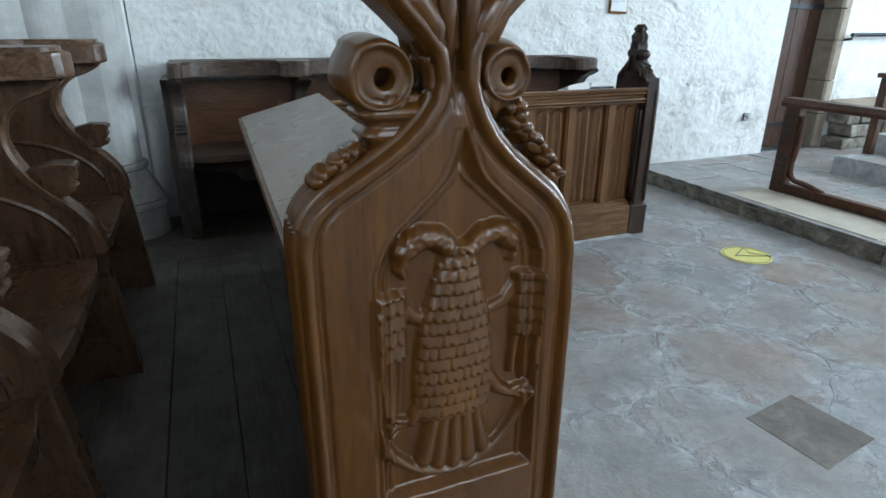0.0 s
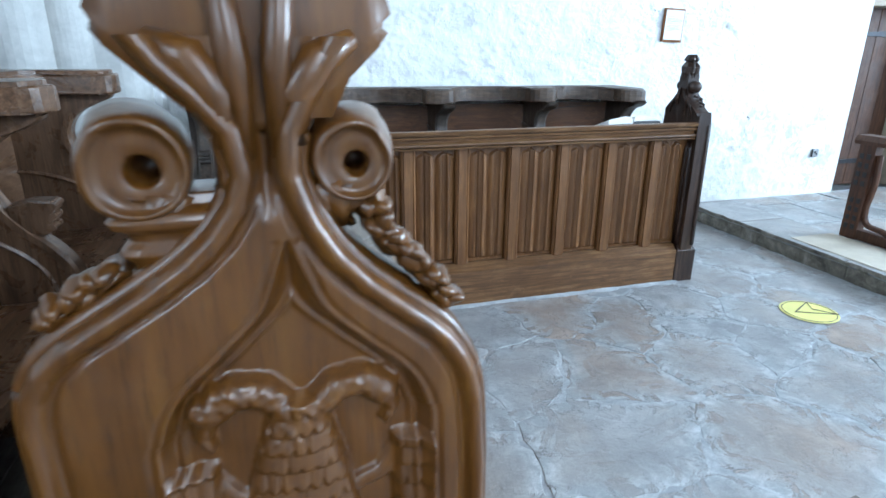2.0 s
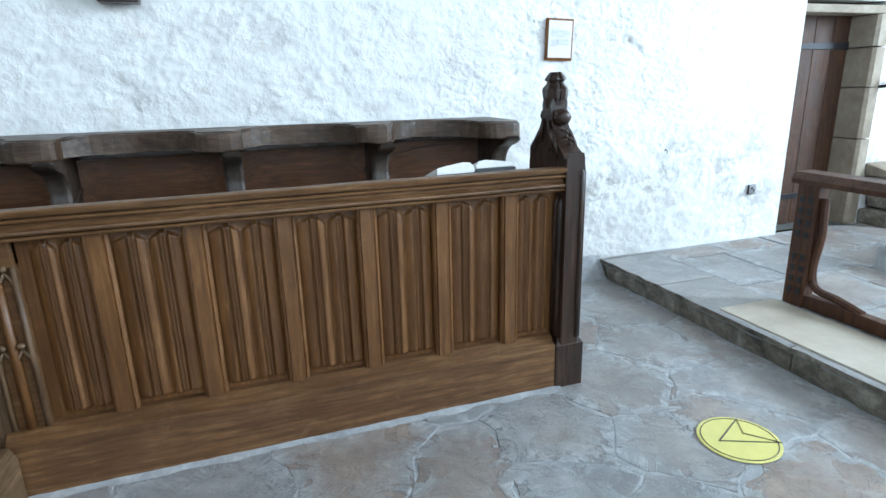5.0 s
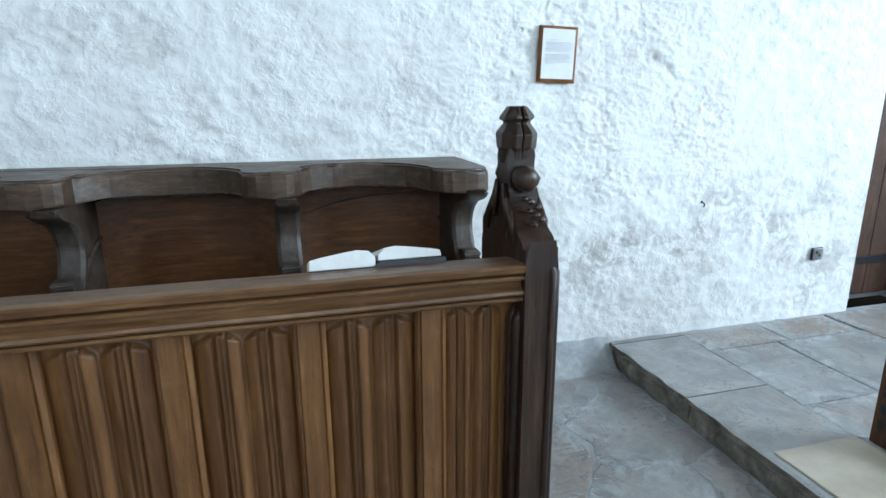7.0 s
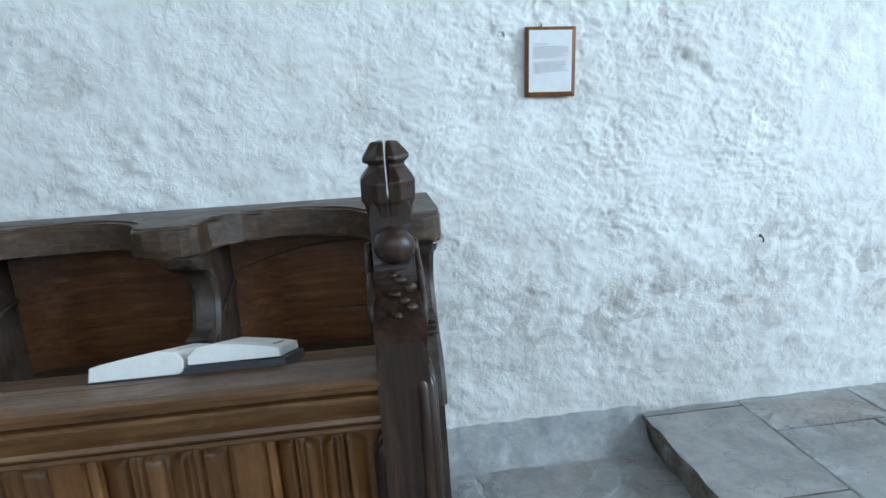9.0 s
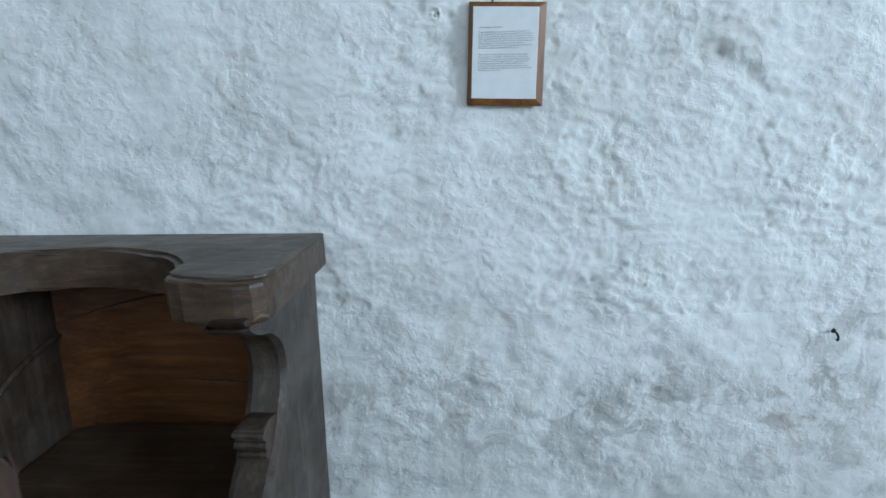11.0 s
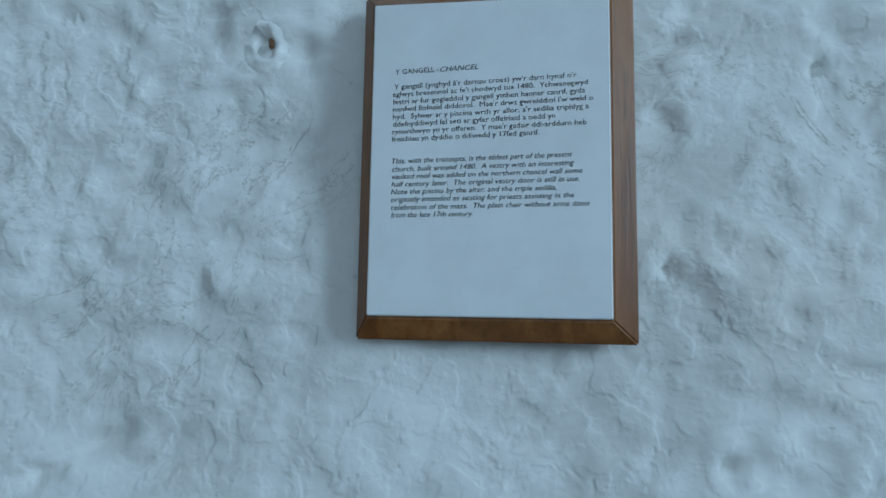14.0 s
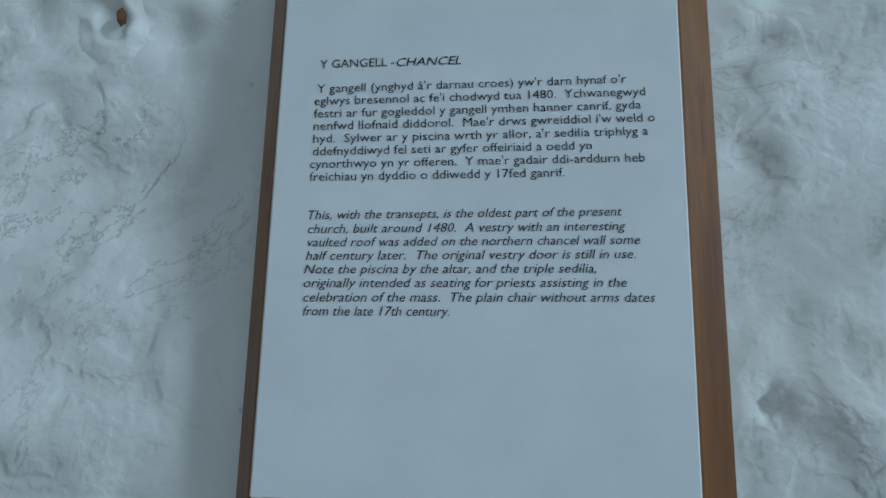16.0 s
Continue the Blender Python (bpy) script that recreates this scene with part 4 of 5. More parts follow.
def eagle_height(x, z):
    """The displayed bird, twelve millimetres proud of its ground."""
    cx = 0.203 - 0.02 * (1.12 - z)
    h = 0.0
    # body with rows of scale feathers
    half = 0.020 + 0.036 * math.sin(max(0.0, min(1.0, (1.135 - z) / 0.24)) * math.pi * 0.62) if z > 0.895 else 0.030
    if 0.895 < z < 1.135 and abs(x - cx) < half:
        q = (x - cx) / half
        h = 0.020 * math.sqrt(max(0.0, 1 - q * q)) ** 0.8
        h += feather((x - cx) / 0.0112, (z - 0.9) / SCALE_H, 0.0055)
    # tail of five long feathers
    for k in range(5):
        a = (k - 2) * 0.26
        foot = (0.200 + 0.085 * math.sin(a), 0.912 - 0.098 * math.cos(a))
        h = max(h, stroke(x, z, [(0.201 + 0.012 * (k - 2), 0.925), foot], 0.009, 0.014, 0.014))
    # wings: scaled shoulder above, long pinions below
    for wx, sg, top, low in ((0.116, -1, 1.082, 0.905), (0.302, 1, 1.085, 0.93)):
        if 0.995 < z < top and abs(x - wx) < 0.021:
            q = (x - wx) / 0.021
            v = 0.015 * math.sqrt(max(0.0, 1 - q ** 4))
            v += feather((x - wx) / 0.0125, (z - 0.995) / 0.020, 0.0055)
            h = max(h, v)
        for k in (-1, 0, 1):
            h = max(h, stroke(x, z, [(wx + 0.0125 * k, 1.005), (wx + 0.0125 * k + 0.006 * sg * k, low + 0.01 * abs(k))], 0.0075, 0.006, 0.012))
        h = max(h, stroke(x, z, [(wx - sg * 0.008, top - 0.01), (wx - sg * 0.03, 1.045), (cx - sg * -0.03, 1.03)], 0.011, 0.008, 0.008))
    # two necks with turned heads
    h = max(h, stroke(x, z, [(0.198, 1.122), (0.178, 1.143), (0.155, 1.146), (0.136, 1.132)], 0.014, 0.016, 0.020))
    h = max(h, stroke(x, z, [(0.136, 1.132), (0.130, 1.112), (0.136, 1.100)], 0.012, 0.004, 0.016))
    h = max(h, stroke(x, z, [(0.214, 1.120), (0.236, 1.140), (0.258, 1.143), (0.273, 1.130)], 0.014, 0.015, 0.020))
    h = max(h, stroke(x, z, [(0.273, 1.130), (0.281, 1.115), (0.274, 1.103)], 0.011, 0.004, 0.016))
    if z > 1.10 and h > 0.006:
        h += 0.0022 * noise.noise(Vector((x * 170, z * 170, 3)))
    # legs and claws
    h = max(h, stroke(x, z, [(0.168, 0.955), (0.152, 0.915), (0.140, 0.895)], 0.013, 0.008, 0.015))
    h = max(h, stroke(x, z, [(0.236, 0.960), (0.262, 0.918), (0.280, 0.905)], 0.013, 0.008, 0.015))
    for foot, spread in (((0.140, 0.895), -1), ((0.280, 0.905), 1)):
        for k in (-1, 0, 1):
            h = max(h, stroke(x, z, [foot, (foot[0] + spread * 0.026, foot[1] - 0.004 + 0.012 * k)], 0.006, 0.004, 0.011))
    return h


LEFT_EDGE = [(0.0, 0.013), (1.10, 0.013), (1.15, 0.0135), (1.175, 0.018), (1.195, 0.029), (1.213, 0.049), (1.230, 0.077), (1.248, 0.107), (1.266, 0.133), (1.284, 0.152), (1.302, 0.165),
             (1.32, 0.170), (1.345, 0.166), (1.365, 0.150), (1.385, 0.130), (1.41, 0.112)]
RIGHT_EDGE = [(0.0, 0.366), (1.05, 0.364), (1.117, 0.360), (1.145, 0.354), (1.165, 0.345), (1.185, 0.331), (1.203, 0.312), (1.221, 0.290), (1.240, 0.268), (1.262, 0.248), (1.285, 0.234), (1.30, 0.228),
              (1.32, 0.222), (1.345, 0.224), (1.365, 0.234), (1.385, 0.246), (1.41, 0.262)]


def shoulder(z):
    """Left and right edges of the board at a height."""
    return (float(np.interp(z, [p[0] for p in LEFT_EDGE], [p[1] for p in LEFT_EDGE])),
            float(np.interp(z, [p[0] for p in RIGHT_EDGE], [p[1] for p in RIGHT_EDGE])))


LEFT_LINE = [(x, z) for z, x in LEFT_EDGE[1:]]
RIGHT_LINE = [(x, z) for z, x in RIGHT_EDGE[1:]]
bird_end = thing("carved_bench_end", pose(0.19, 0.56, DECK), "polished golden oak bench end with carved poppyhead", "bench end")
OX, OY, OZ = 0.19, 0.56, DECK
bm = bmesh.new()
zs = [DECK + 0.002, 0.4, 0.8, 1.0] + [1.08 + 0.016 * k for k in range(20)]
ring = [(shoulder(z)[0] + 0.004 - OX, z - OZ) for z in zs] + [(shoulder(z)[1] - 0.004 - OX, z - OZ) for z in reversed(zs)]
slab(bm, ring, "y", 0.004, 0.042, 0.010, 3)
part("board", bm, OAK_GOLD, bird_end)

# carved front: rolled outer edge, flat frame, sunk ogee ground, ring
STEP = 0.0021
x0, x1, z0, z1 = 0.006, 0.374, 0.62, 1.408
nx, nz = int((x1 - x0) / STEP), int((z1 - z0) / STEP)
verts, faces, index = [], [], {}
ogee_x = sorted((z, x) for x, z in OGEE)
oz, oxl = [z for z, x in ogee_x], [x for z, x in ogee_x]
oxr = [2 * 0.2055 - x + 0.012 * max(0.0, 1.15 - z) for z, x in ogee_x]
RING = [(0.199 + 0.112 * math.cos(a), 0.935 + 0.135 * math.sin(a)) for a in (math.pi * (1.08 + 0.84 * k / 20) for k in range(21))]


def near_edge(x, z, lo, hi):
    """Distance from the outline, along the slope of the shoulder too."""
    d = min(x - lo, hi - x)
    if 1.09 < z:
        for line in (LEFT_LINE, RIGHT_LINE):
            for a, b in zip(line, line[1:]):
                if min(a[1], b[1]) - 0.05 < z < max(a[1], b[1]) + 0.05:
                    e = dist_seg(x, z, a, b)[0]
                    d = min(d, e) if d > 0 else d
    return d


for j in range(nz + 1):
    z = z0 + (z1 - z0) * j / nz
    lo, hi = shoulder(z)
    il, ir = float(np.interp(z, oz, oxl)), float(np.interp(z, oz, oxr))
    for i in range(nx + 1):
        x = x0 + (x1 - x0) * i / nx
        if min(x - lo, hi - x) < -0.003:
            continue
        edge = near_edge(x, z, lo, hi)
        inside = min(x - il, ir - x) if z < 1.271 else -1.0
        if inside > 0:
            if z > 1.15:
                inside *= 0.72
            g = -0.020 * min(1.0, inside / 0.011) ** 0.7
            g += 0.005 * max(0.0, 1 - abs(inside - 0.014) / 0.004)
            lift = eagle_height(x, z) if 0.78 < z < 1.17 else 0.0
            lift = max(lift, stroke(x, z, RING, 0.0075, 0.0075, 0.014) if z < 0.93 else 0.0)
            h = g + lift
            if z < 0.79:
                h = max(h, -0.020 + 0.020 * min(1.0, (0.79 - z) / 0.012))
        else:
            h = -0.003 * max(0.0, 1 - abs(-inside - 0.006) / 0.004)
            if 0.018 < edge < 0.026:
                h -= 0.0035 * math.sin((edge - 0.018) / 0.008 * math.pi)
            if z > 1.285 and abs(x - 0.196) < 0.008:
                h -= 0.016 * (1 - abs(x - 0.196) / 0.008) * min(1.0, (z - 1.285) / 0.03)
        if edge < 0.018:
            h += 0.009 * math.sqrt(max(0.0, 1 - ((max(edge, 0.0) - 0.009) / 0.0092) ** 2)) if 0 <= edge else 0.0
            if edge < 0.009:
                h -= 0.012 * (1 - max(edge, 0.0) / 0.009) ** 2
        h += 0.0008 * noise.noise(Vector((x * 60, z * 30, 0)))
        index[i, j] = len(verts)
        verts.append((x - OX, -0.028 - h, z - OZ))
for (i, j), a in index.items():
    q = (index.get((i + 1, j)), index.get((i + 1, j + 1)), index.get((i, j + 1)))
    if None not in q:
        faces.append((a, *q))
mesh_object("carved_panel", verts, faces, OAK_GOLD, bird_end, True)
tagged(bird_end.children[-1], "ogee frame and displayed bird in relief")
bm = bmesh.new()
box(bm, 0.02 - OX, 0.358 - OX, -0.030, 0.004, 0.002, 0.525, 0.004)
part("lower_panel", bm, OAK_GOLD, bird_end)


def along(line, dx, n=4):
    return [tuple(p) for p in curve_through([(x - OX + dx, 0.0, z - OZ) for x, z in line], n)]


for line, sg in ((LEFT_LINE, -1), (RIGHT_LINE, 1)):
    for k in range(4):
        bm = bmesh.new()
        pts = [(x, -0.016 + 0.016 * k, z) for x, _, z in along(line[:-3], 0.004 * -sg)]
        tube(bm, [(pts[0][0], pts[0][1], 0.0)] + pts, 0.0088, 8)
        part("edge_moulding", bm, OAK_GOLD, bird_end, smooth=True)


def volute(back, front, eye, r0, r1, sg):
    """A rolled leaf: a thick rim narrowing to the front, a dished face with a spiral lip and a deep eye."""
    bm = bmesh.new()
    n = 40
    # share of the way to the front, share of the radius towards the eye, depth
    prof = [(0.0, 0.0, 0.036), (0.0, 0.85, 0.036), (0.1, 1.0, 0.026), (0.45, 1.02, 0.004), (0.8, 1.0, -0.014), (0.95, 0.97, -0.022), (1.0, 0.90, -0.026), (1.0, 0.82, -0.0245), (1.0, 0.78, -0.019), (1.0, 0.60, -0.0185), (1.0, 0.36, -0.0205), (1.0, 0.31, -0.018), (1.0, 0.28, -0.006), (1.0, 0.27, 0.022), (1.0, 0.0, 0.022)]
    rings = []
    for k in range(n):
        a = 2 * math.pi * k / n
        row = []
        for f, p, y in prof:
            cx, cz = back[0] + (front[0] - back[0]) * f, back[1] + (front[1] - back[1]) * f
            if f == 1.0:
                w = 1 - p
                cx, cz = cx + (eye[0] - cx) * w, cz + (eye[1] - cz) * w
            r = (r0 + (r1 - r0) * f) * p * (1.0 - 0.07 * (k / n))
            row.append(bm.verts.new((cx - OX + sg * r * math.cos(a + 0.9), y, cz - OZ + r * math.sin(a + 0.9))))
        rings.append(row)
    for k in range(n):
        s = rings[(k + 1) % n]
        for i in range(len(prof) - 1):
            bm.faces.new((rings[k][i], s[i], s[i + 1], rings[k][i + 1]))
    bmesh.ops.remove_doubles(bm, verts=bm.verts, dist=0.0004)
    return wobble(bm, 0.0015, 0.03, back[0])


def volute_tail(cx, cz, r, sg, side):
    """A leaf falling from the roll to the shoulder."""
    bm = bmesh.new()
    u = 0.1 + 0.3 * side
    tube(bm, [(cx - OX - sg * r * (0.9 - u), -0.010, cz - OZ - r * 0.62), (cx - OX - sg * r * (0.75 - u), -0.008, cz - OZ - r * 1.1), (cx - OX - sg * r * (0.55 - 0.6 * u), 0.0, cz - OZ - r * 1.55)], [0.012, 0.011, 0.006], 8)
    return wobble(bm, 0.003, 0.02, cx + side)


for k in range(3):
    part("leaf_tail", volute_tail(0.104, 1.332, 0.040, -1, k), OAK_GOLD, bird_end, smooth=True)
    part("leaf_tail", volute_tail(0.259, 1.333, 0.037, 1, k), OAK_GOLD, bird_end, smooth=True)
part("volute", volute((0.107, 1.328), (0.113, 1.324), (0.120, 1.323), 0.041, 0.037, -1), OAK_GOLD, bird_end, "rolled leaf volute", True)
part("volute", volute((0.261, 1.329), (0.257, 1.324), (0.261, 1.322), 0.036, 0.031, 1), OAK_GOLD, bird_end, "rolled leaf volute", True)
bm = bmesh.new()
flare = [(0.165, 1.345), (0.151, 1.362), (0.130, 1.382), (0.108, 1.402), (0.100, 1.411), (0.109, 1.417), (0.114, 1.43), (0.110, 1.455), (0.112, 1.48), (0.125, 1.51), (0.15, 1.54), (0.19, 1.565),
         (0.235, 1.54), (0.262, 1.51), (0.276, 1.48), (0.278, 1.455), (0.274, 1.43), (0.279, 1.417), (0.288, 1.411), (0.280, 1.402), (0.258, 1.382), (0.236, 1.362), (0.224, 1.345)]
slab(bm, [(x - OX, z - OZ) for x, z in flare], "y", -0.020, 0.036, 0.010, 3)
for sg in (-1, 1):
    tube(bm, [(0.006 + sg * 0.020, -0.024, 1.24), (0.006 + sg * 0.026, -0.026, 1.27), (0.006 + sg * 0.040, -0.024, 1.295), (0.006 + sg * 0.064, -0.02, 1.308)], [0.010, 0.013, 0.014, 0.007], 10)
    tube(bm, [(0.006 + sg * 0.010, -0.022, 1.23), (0.006 + sg * 0.013, -0.028, 1.29), (0.006 + sg * 0.022, -0.026, 1.38)], [0.006, 0.010, 0.008], 10)
wobble(bm, 0.002, 0.03)
part("stem_leaf", bm, OAK_GOLD, bird_end, "upright carved leaves", True)
bm = bmesh.new()
stem = [(0.112, 1.306), (0.109, 1.302), (0.106, 1.298), (0.094, 1.294), (0.0885, 1.289), (0.0905, 1.284), (0.099, 1.280), (0.101, 1.274), (0.096, 1.270), (0.093, 1.265), (0.097, 1.261), (0.101, 1.256), (0.101, 1.246)]
rings = []
for x, z in stem:
    inset = 0.55 * (x - 0.0885) - 0.004
    rings.append([bm.verts.new((u - OX, y, z - OZ)) for u, y in ((x, 0.034), (x, -0.008 + inset), (x + 0.004, -0.016 + inset), (x + 0.014, -0.020 + inset), (0.165, -0.018 + inset), (0.165, 0.034))])
for r, q in zip(rings, rings[1:]):
    for i in range(6):
        bm.faces.new((r[i], r[(i + 1) % 6], q[(i + 1) % 6], q[i]))
bm.faces.new(rings[0][::-1]), bm.faces.new(rings[-1])
bmesh.ops.bevel(bm, geom=bm.edges[:], offset=0.0012, segments=2, affect="EDGES", profile=0.5)
part("scroll_stem", bm, OAK_GOLD, bird_end, "waisted stem with moulded collars", True)
for k, (x, z, r, tilt) in enumerate(((0.083, 1.244, 0.017, 30), (0.066, 1.234, 0.018, 40), (0.050, 1.222, 0.017, 50), (0.275, 1.270, 0.014, -60), (0.286, 1.254, 0.015, -50), (0.300, 1.240, 0.016, -45),
                                     (0.314, 1.224, 0.016, -42), (0.328, 1.205, 0.014, -40), (0.268, 1.290, 0.013, -70))):
    bm = bmesh.new()
    knob(bm, (0, 0, 0), (r, 0.026, 0.009), 3)
    for side in (-1, 1):
        knob(bm, (0.3 * side * r, -0.016, 0.007), (0.6 * r, 0.016, 0.008), 2)
    wobble(bm, 0.006, 0.013, k * 3.1)
    bm.transform(Matrix.Translation((x - OX, 0.006, z - OZ)) @ Matrix.Rotation(radians(-tilt), 4, "Y"))
    part("crocket", bm, OAK_GOLD, bird_end, "small curled leaf crocket", True)

# ---- altar rail ----
rail_root = thing("altar_rail", pose(4.14, 3.13, STEP_H), "dark oak altar rail with pierced post and curved brace", "altar rail")
for y in (0.0, -1.6):
    bm = bmesh.new()
    box(bm, -0.035, 0.035, y - 0.06, y + 0.06, 0.0, 0.665, 0.006)
    post = part("post", bm, RAIL_OAK, rail_root)
    # the piercings are not cut: black blocks stand for the dark inside them
    for sx in (-0.036, 0.036):
        for r in (0, 1, 2, 3, 5, 6, 7, 8):
            for c in (-1, 1):
                bm = bmesh.new()
                box(bm, sx - 0.003, sx + 0.003, y + c * 0.025 - 0.013, y + c * 0.025 + 0.013, 0.07 + r * 0.062, 0.105 + r * 0.062)
                part("pierced_square", bm, BLACK, post)
bm = bmesh.new()
slab(bm, [(-0.07, 0.665), (-0.075, 0.69), (-0.055, 0.725), (0.055, 0.725), (0.075, 0.69), (0.07, 0.665)], "y", -2.4, 0.075, 0.004)
part("top_rail", bm, RAIL_OAK, rail_root)
bm = bmesh.new()
box(bm, -0.03, 0.03, -2.4, -0.06, 0.005, 0.075, 0.006)
part("bottom_rail", bm, RAIL_OAK, rail_root)
bm = bmesh.new()
tube(bm, curve_through([(0, -0.075, 0.60), (0, -0.085, 0.40), (0, -0.065, 0.22), (0, -0.10, 0.12), (0, -0.22, 0.10), (0, -0.36, 0.07)], 6), 0.021, 8)
part("brace", bm, RAIL_OAK, rail_root, "wavy curved brace")

upper = thing("altar_rail", pose(5.46, 3.30, STEP_H + 0.158), "brown oak rail end standing on the altar steps", "altar rail")
bm = bmesh.new()
box(bm, -0.03, 0.03, 0.0, 0.07, 0.0, 0.66, 0.006)
part("post", bm, RAIL_OAK, upper)
bm = bmesh.new()
box(bm, -0.05, 0.05, -0.9, 0.10, 0.66, 0.70, 0.008)
part("top_rail", bm, RAIL_OAK, upper)
bm = bmesh.new()
box(bm, -0.03, 0.03, -0.9, -0.83, 0.0, 0.66, 0.006)
part("post", bm, RAIL_OAK, upper)

# ---- framed notice ----
notice = thing("framed_notice", pose(3.281, 4.29, 1.5805, 0, 1.9, 0), "white printed notice card on a brown oak plaque", "notice")
bm = bmesh.new()
W, H = 0.189, 0.246
base = [(-W / 2, -H / 2), (W / 2, -H / 2), (W / 2, H / 2), (-W / 2, H / 2)]
lower = [bm.verts.new((x, 0.006, z)) for x, z in base]
edge = [bm.verts.new((x, -0.004, z)) for x, z in base]
upper = [bm.verts.new((x, -0.015, z)) for x, z in ((-0.0852, -0.1078), (0.0772, -0.1078), (0.0772, 0.1108), (-0.0852, 0.1108))]
bm.faces.new(lower), bm.faces.new(upper[::-1])
for k in range(4):
    n = (k + 1) % 4
    bm.faces.new((lower[k], lower[n], edge[n], edge[k]))
    bm.faces.new((edge[k], edge[n], upper[n], upper[k]))
bmesh.ops.bevel(bm, geom=list(bm.edges), offset=0.0012, segments=2, affect="EDGES")
bm.transform(Matrix.Translation((0.004, 0, 0)))
part("board", bm, FRAME_OAK, notice, "brown oak plaque with sloping edges")
bm = bmesh.new()
box(bm, -0.0800, 0.0800, -0.0185, -0.0155, -0.1065, 0.1095, 0.0008, 1)
sheet = part("card", bm, PAPER, notice, "white printed card")

LINES = [("Y GANGELL - ", 0, 3.219, 3.249, 1.641), ("CHANCEL", 1, 3.250, 3.276, 1.641),
         ("Y gangell (ynghyd â'r darnau croes) yw'r darn hynaf o'r", 0, 3.218, 3.341, 1.6305),
         ("eglwys bresennol ac fe'i chodwyd tua 1480.  Ychwanegwyd", 0, 3.217, 3.348, 1.6252),
         ("festri ar fur gogleddol y gangell ymhen hanner canrif, gyda", 0, 3.217, 3.346, 1.6199),
         ("nenfwd llofnaid diddorol.  Mae'r drws gwreiddiol i'w weld o", 0, 3.217, 3.351, 1.6147),
         ("hyd.  Sylwer ar y piscina wrth yr allor, a'r sedilia triphlyg a", 0, 3.217, 3.348, 1.6094),
         ("ddefnyddiwyd fel seti ar gyfer offeiriaid a oedd yn", 0, 3.217, 3.326, 1.6042),
         ("cynorthwyo yn yr offeren.  Y mae'r gadair ddi-arddurn heb", 0, 3.216, 3.346, 1.5990),
         ("freichiau yn dyddio o ddiwedd y 17fed ganrif.", 0, 3.216, 3.315, 1.5938),
         ("This, with the transepts, is the oldest part of the present", 1, 3.216, 3.336, 1.5785),
         ("church, built around 1480.  A vestry with an interesting", 1, 3.216, 3.337, 1.5730),
         ("vaulted roof was added on the northern chancel wall some", 1, 3.216, 3.342, 1.5678),
         ("half century later.  The original vestry door is still in use.", 1, 3.2155, 3.340, 1.5626),
         ("Note the piscina by the altar, and the triple sedilia,", 1, 3.215, 3.325, 1.5574),
         ("originally intended as seating for priests assisting in the", 1, 3.215, 3.336, 1.5522),
         ("celebration of the mass.  The plain chair without arms dates", 1, 3.215, 3.346, 1.5468),
         ("from the late 17th century.", 1, 3.215, 3.270, 1.5416)]
for words, slant, xa, xb, z in LINES:
    cu = bpy.data.curves.new("text", "FONT")
    cu.body, cu.size, cu.shear, cu.resolution_u = words, 0.0052, 0.25 * slant, 2
    cu.offset = -0.00001
    tmp = new("text", cu)
    me = bpy.data.meshes.new_from_object(tmp.evaluated_get(bpy.context.evaluated_depsgraph_get()))
    bpy.data.objects.remove(tmp)
    xs = [v.co.x for v in me.vertices]
    k = (xb - xa) / (max(xs) - min(xs))
    off = Vector((xa - 3.281, 0, z - 1.5805))
    back = Matrix.Rotation(radians(-1.9), 3, "Y")
    start = back @ off
    for v in me.vertices:
        run = (v.co.x - min(xs)) * k
        flat = Vector((run, 0, v.co.y * 0.98 + run * (0.0075 - (1.6305 - z) * 0.26)))
        v.co = back @ (off + flat) * 1.0
        v.co.y = -0.0188
    me.materials.append(INK)
    ob = new("text_line", me)
    ob.parent = sheet

# ---- small things on the wall ----
plug = thing("wall_plug", pose(3.113, 4.296, 1.681), "small painted-over wall plug with rusty screw", "wall plug")
verts, faces = [], []
for i in range(14):
    r = 0.0019 * i
    for k in range(28):
        a = 2 * math.pi * k / 28
        x, z = r * math.cos(a) * 1.1, r * math.sin(a)
        q = Vector((x, z, 0)) * 90
        rim = 0.0022 * math.exp(-((r - 0.010 - 0.003 * noise.noise(Vector((math.cos(a) * 2, math.sin(a) * 2, 4)))) / 0.003) ** 2) - 0.005 * math.exp(-(r / 0.006) ** 2)
        rim += 0.0024 * noise.noise(q)
        fade = max(0.0, min(1.0, (0.024 - r) / 0.008))
        verts.append((x, 0.008 - bump_of(3.113 + x, 1.681 + z) - fade * rim - 0.001 + 0.004 * (1 - fade), z))
for i in range(13):
    for k in range(28):
        m = (k + 1) % 28
        faces.append((28 * i + k, 28 * i + m, 28 * i + 28 + m, 28 * i + 28 + k))
mesh_object("collar", verts, faces, LIMEWASH, plug, True)
y0 = 0.006 - bump_of(3.113, 1.681)
bm = bmesh.new()
knob(bm, (0.005, y0 - 0.001, 0.002), (0.0022, 0.003, 0.005), 1)
part("screw", bm, RUST, plug)

nail = thing("nail", pose(3.251, 4.285, 1.703), "rusty bent nail in the wall over the notice", "nail")
bm = bmesh.new()
tube(bm, [(0.0, 0.02, -0.002), (0.0, -0.006, 0.0), (0.0, -0.012, 0.004)], 0.0018, 7)
knob(bm, (0.0, -0.012, 0.005), (0.0035, 0.0015, 0.0035), 1)
part("shank", bm, RUST, nail)

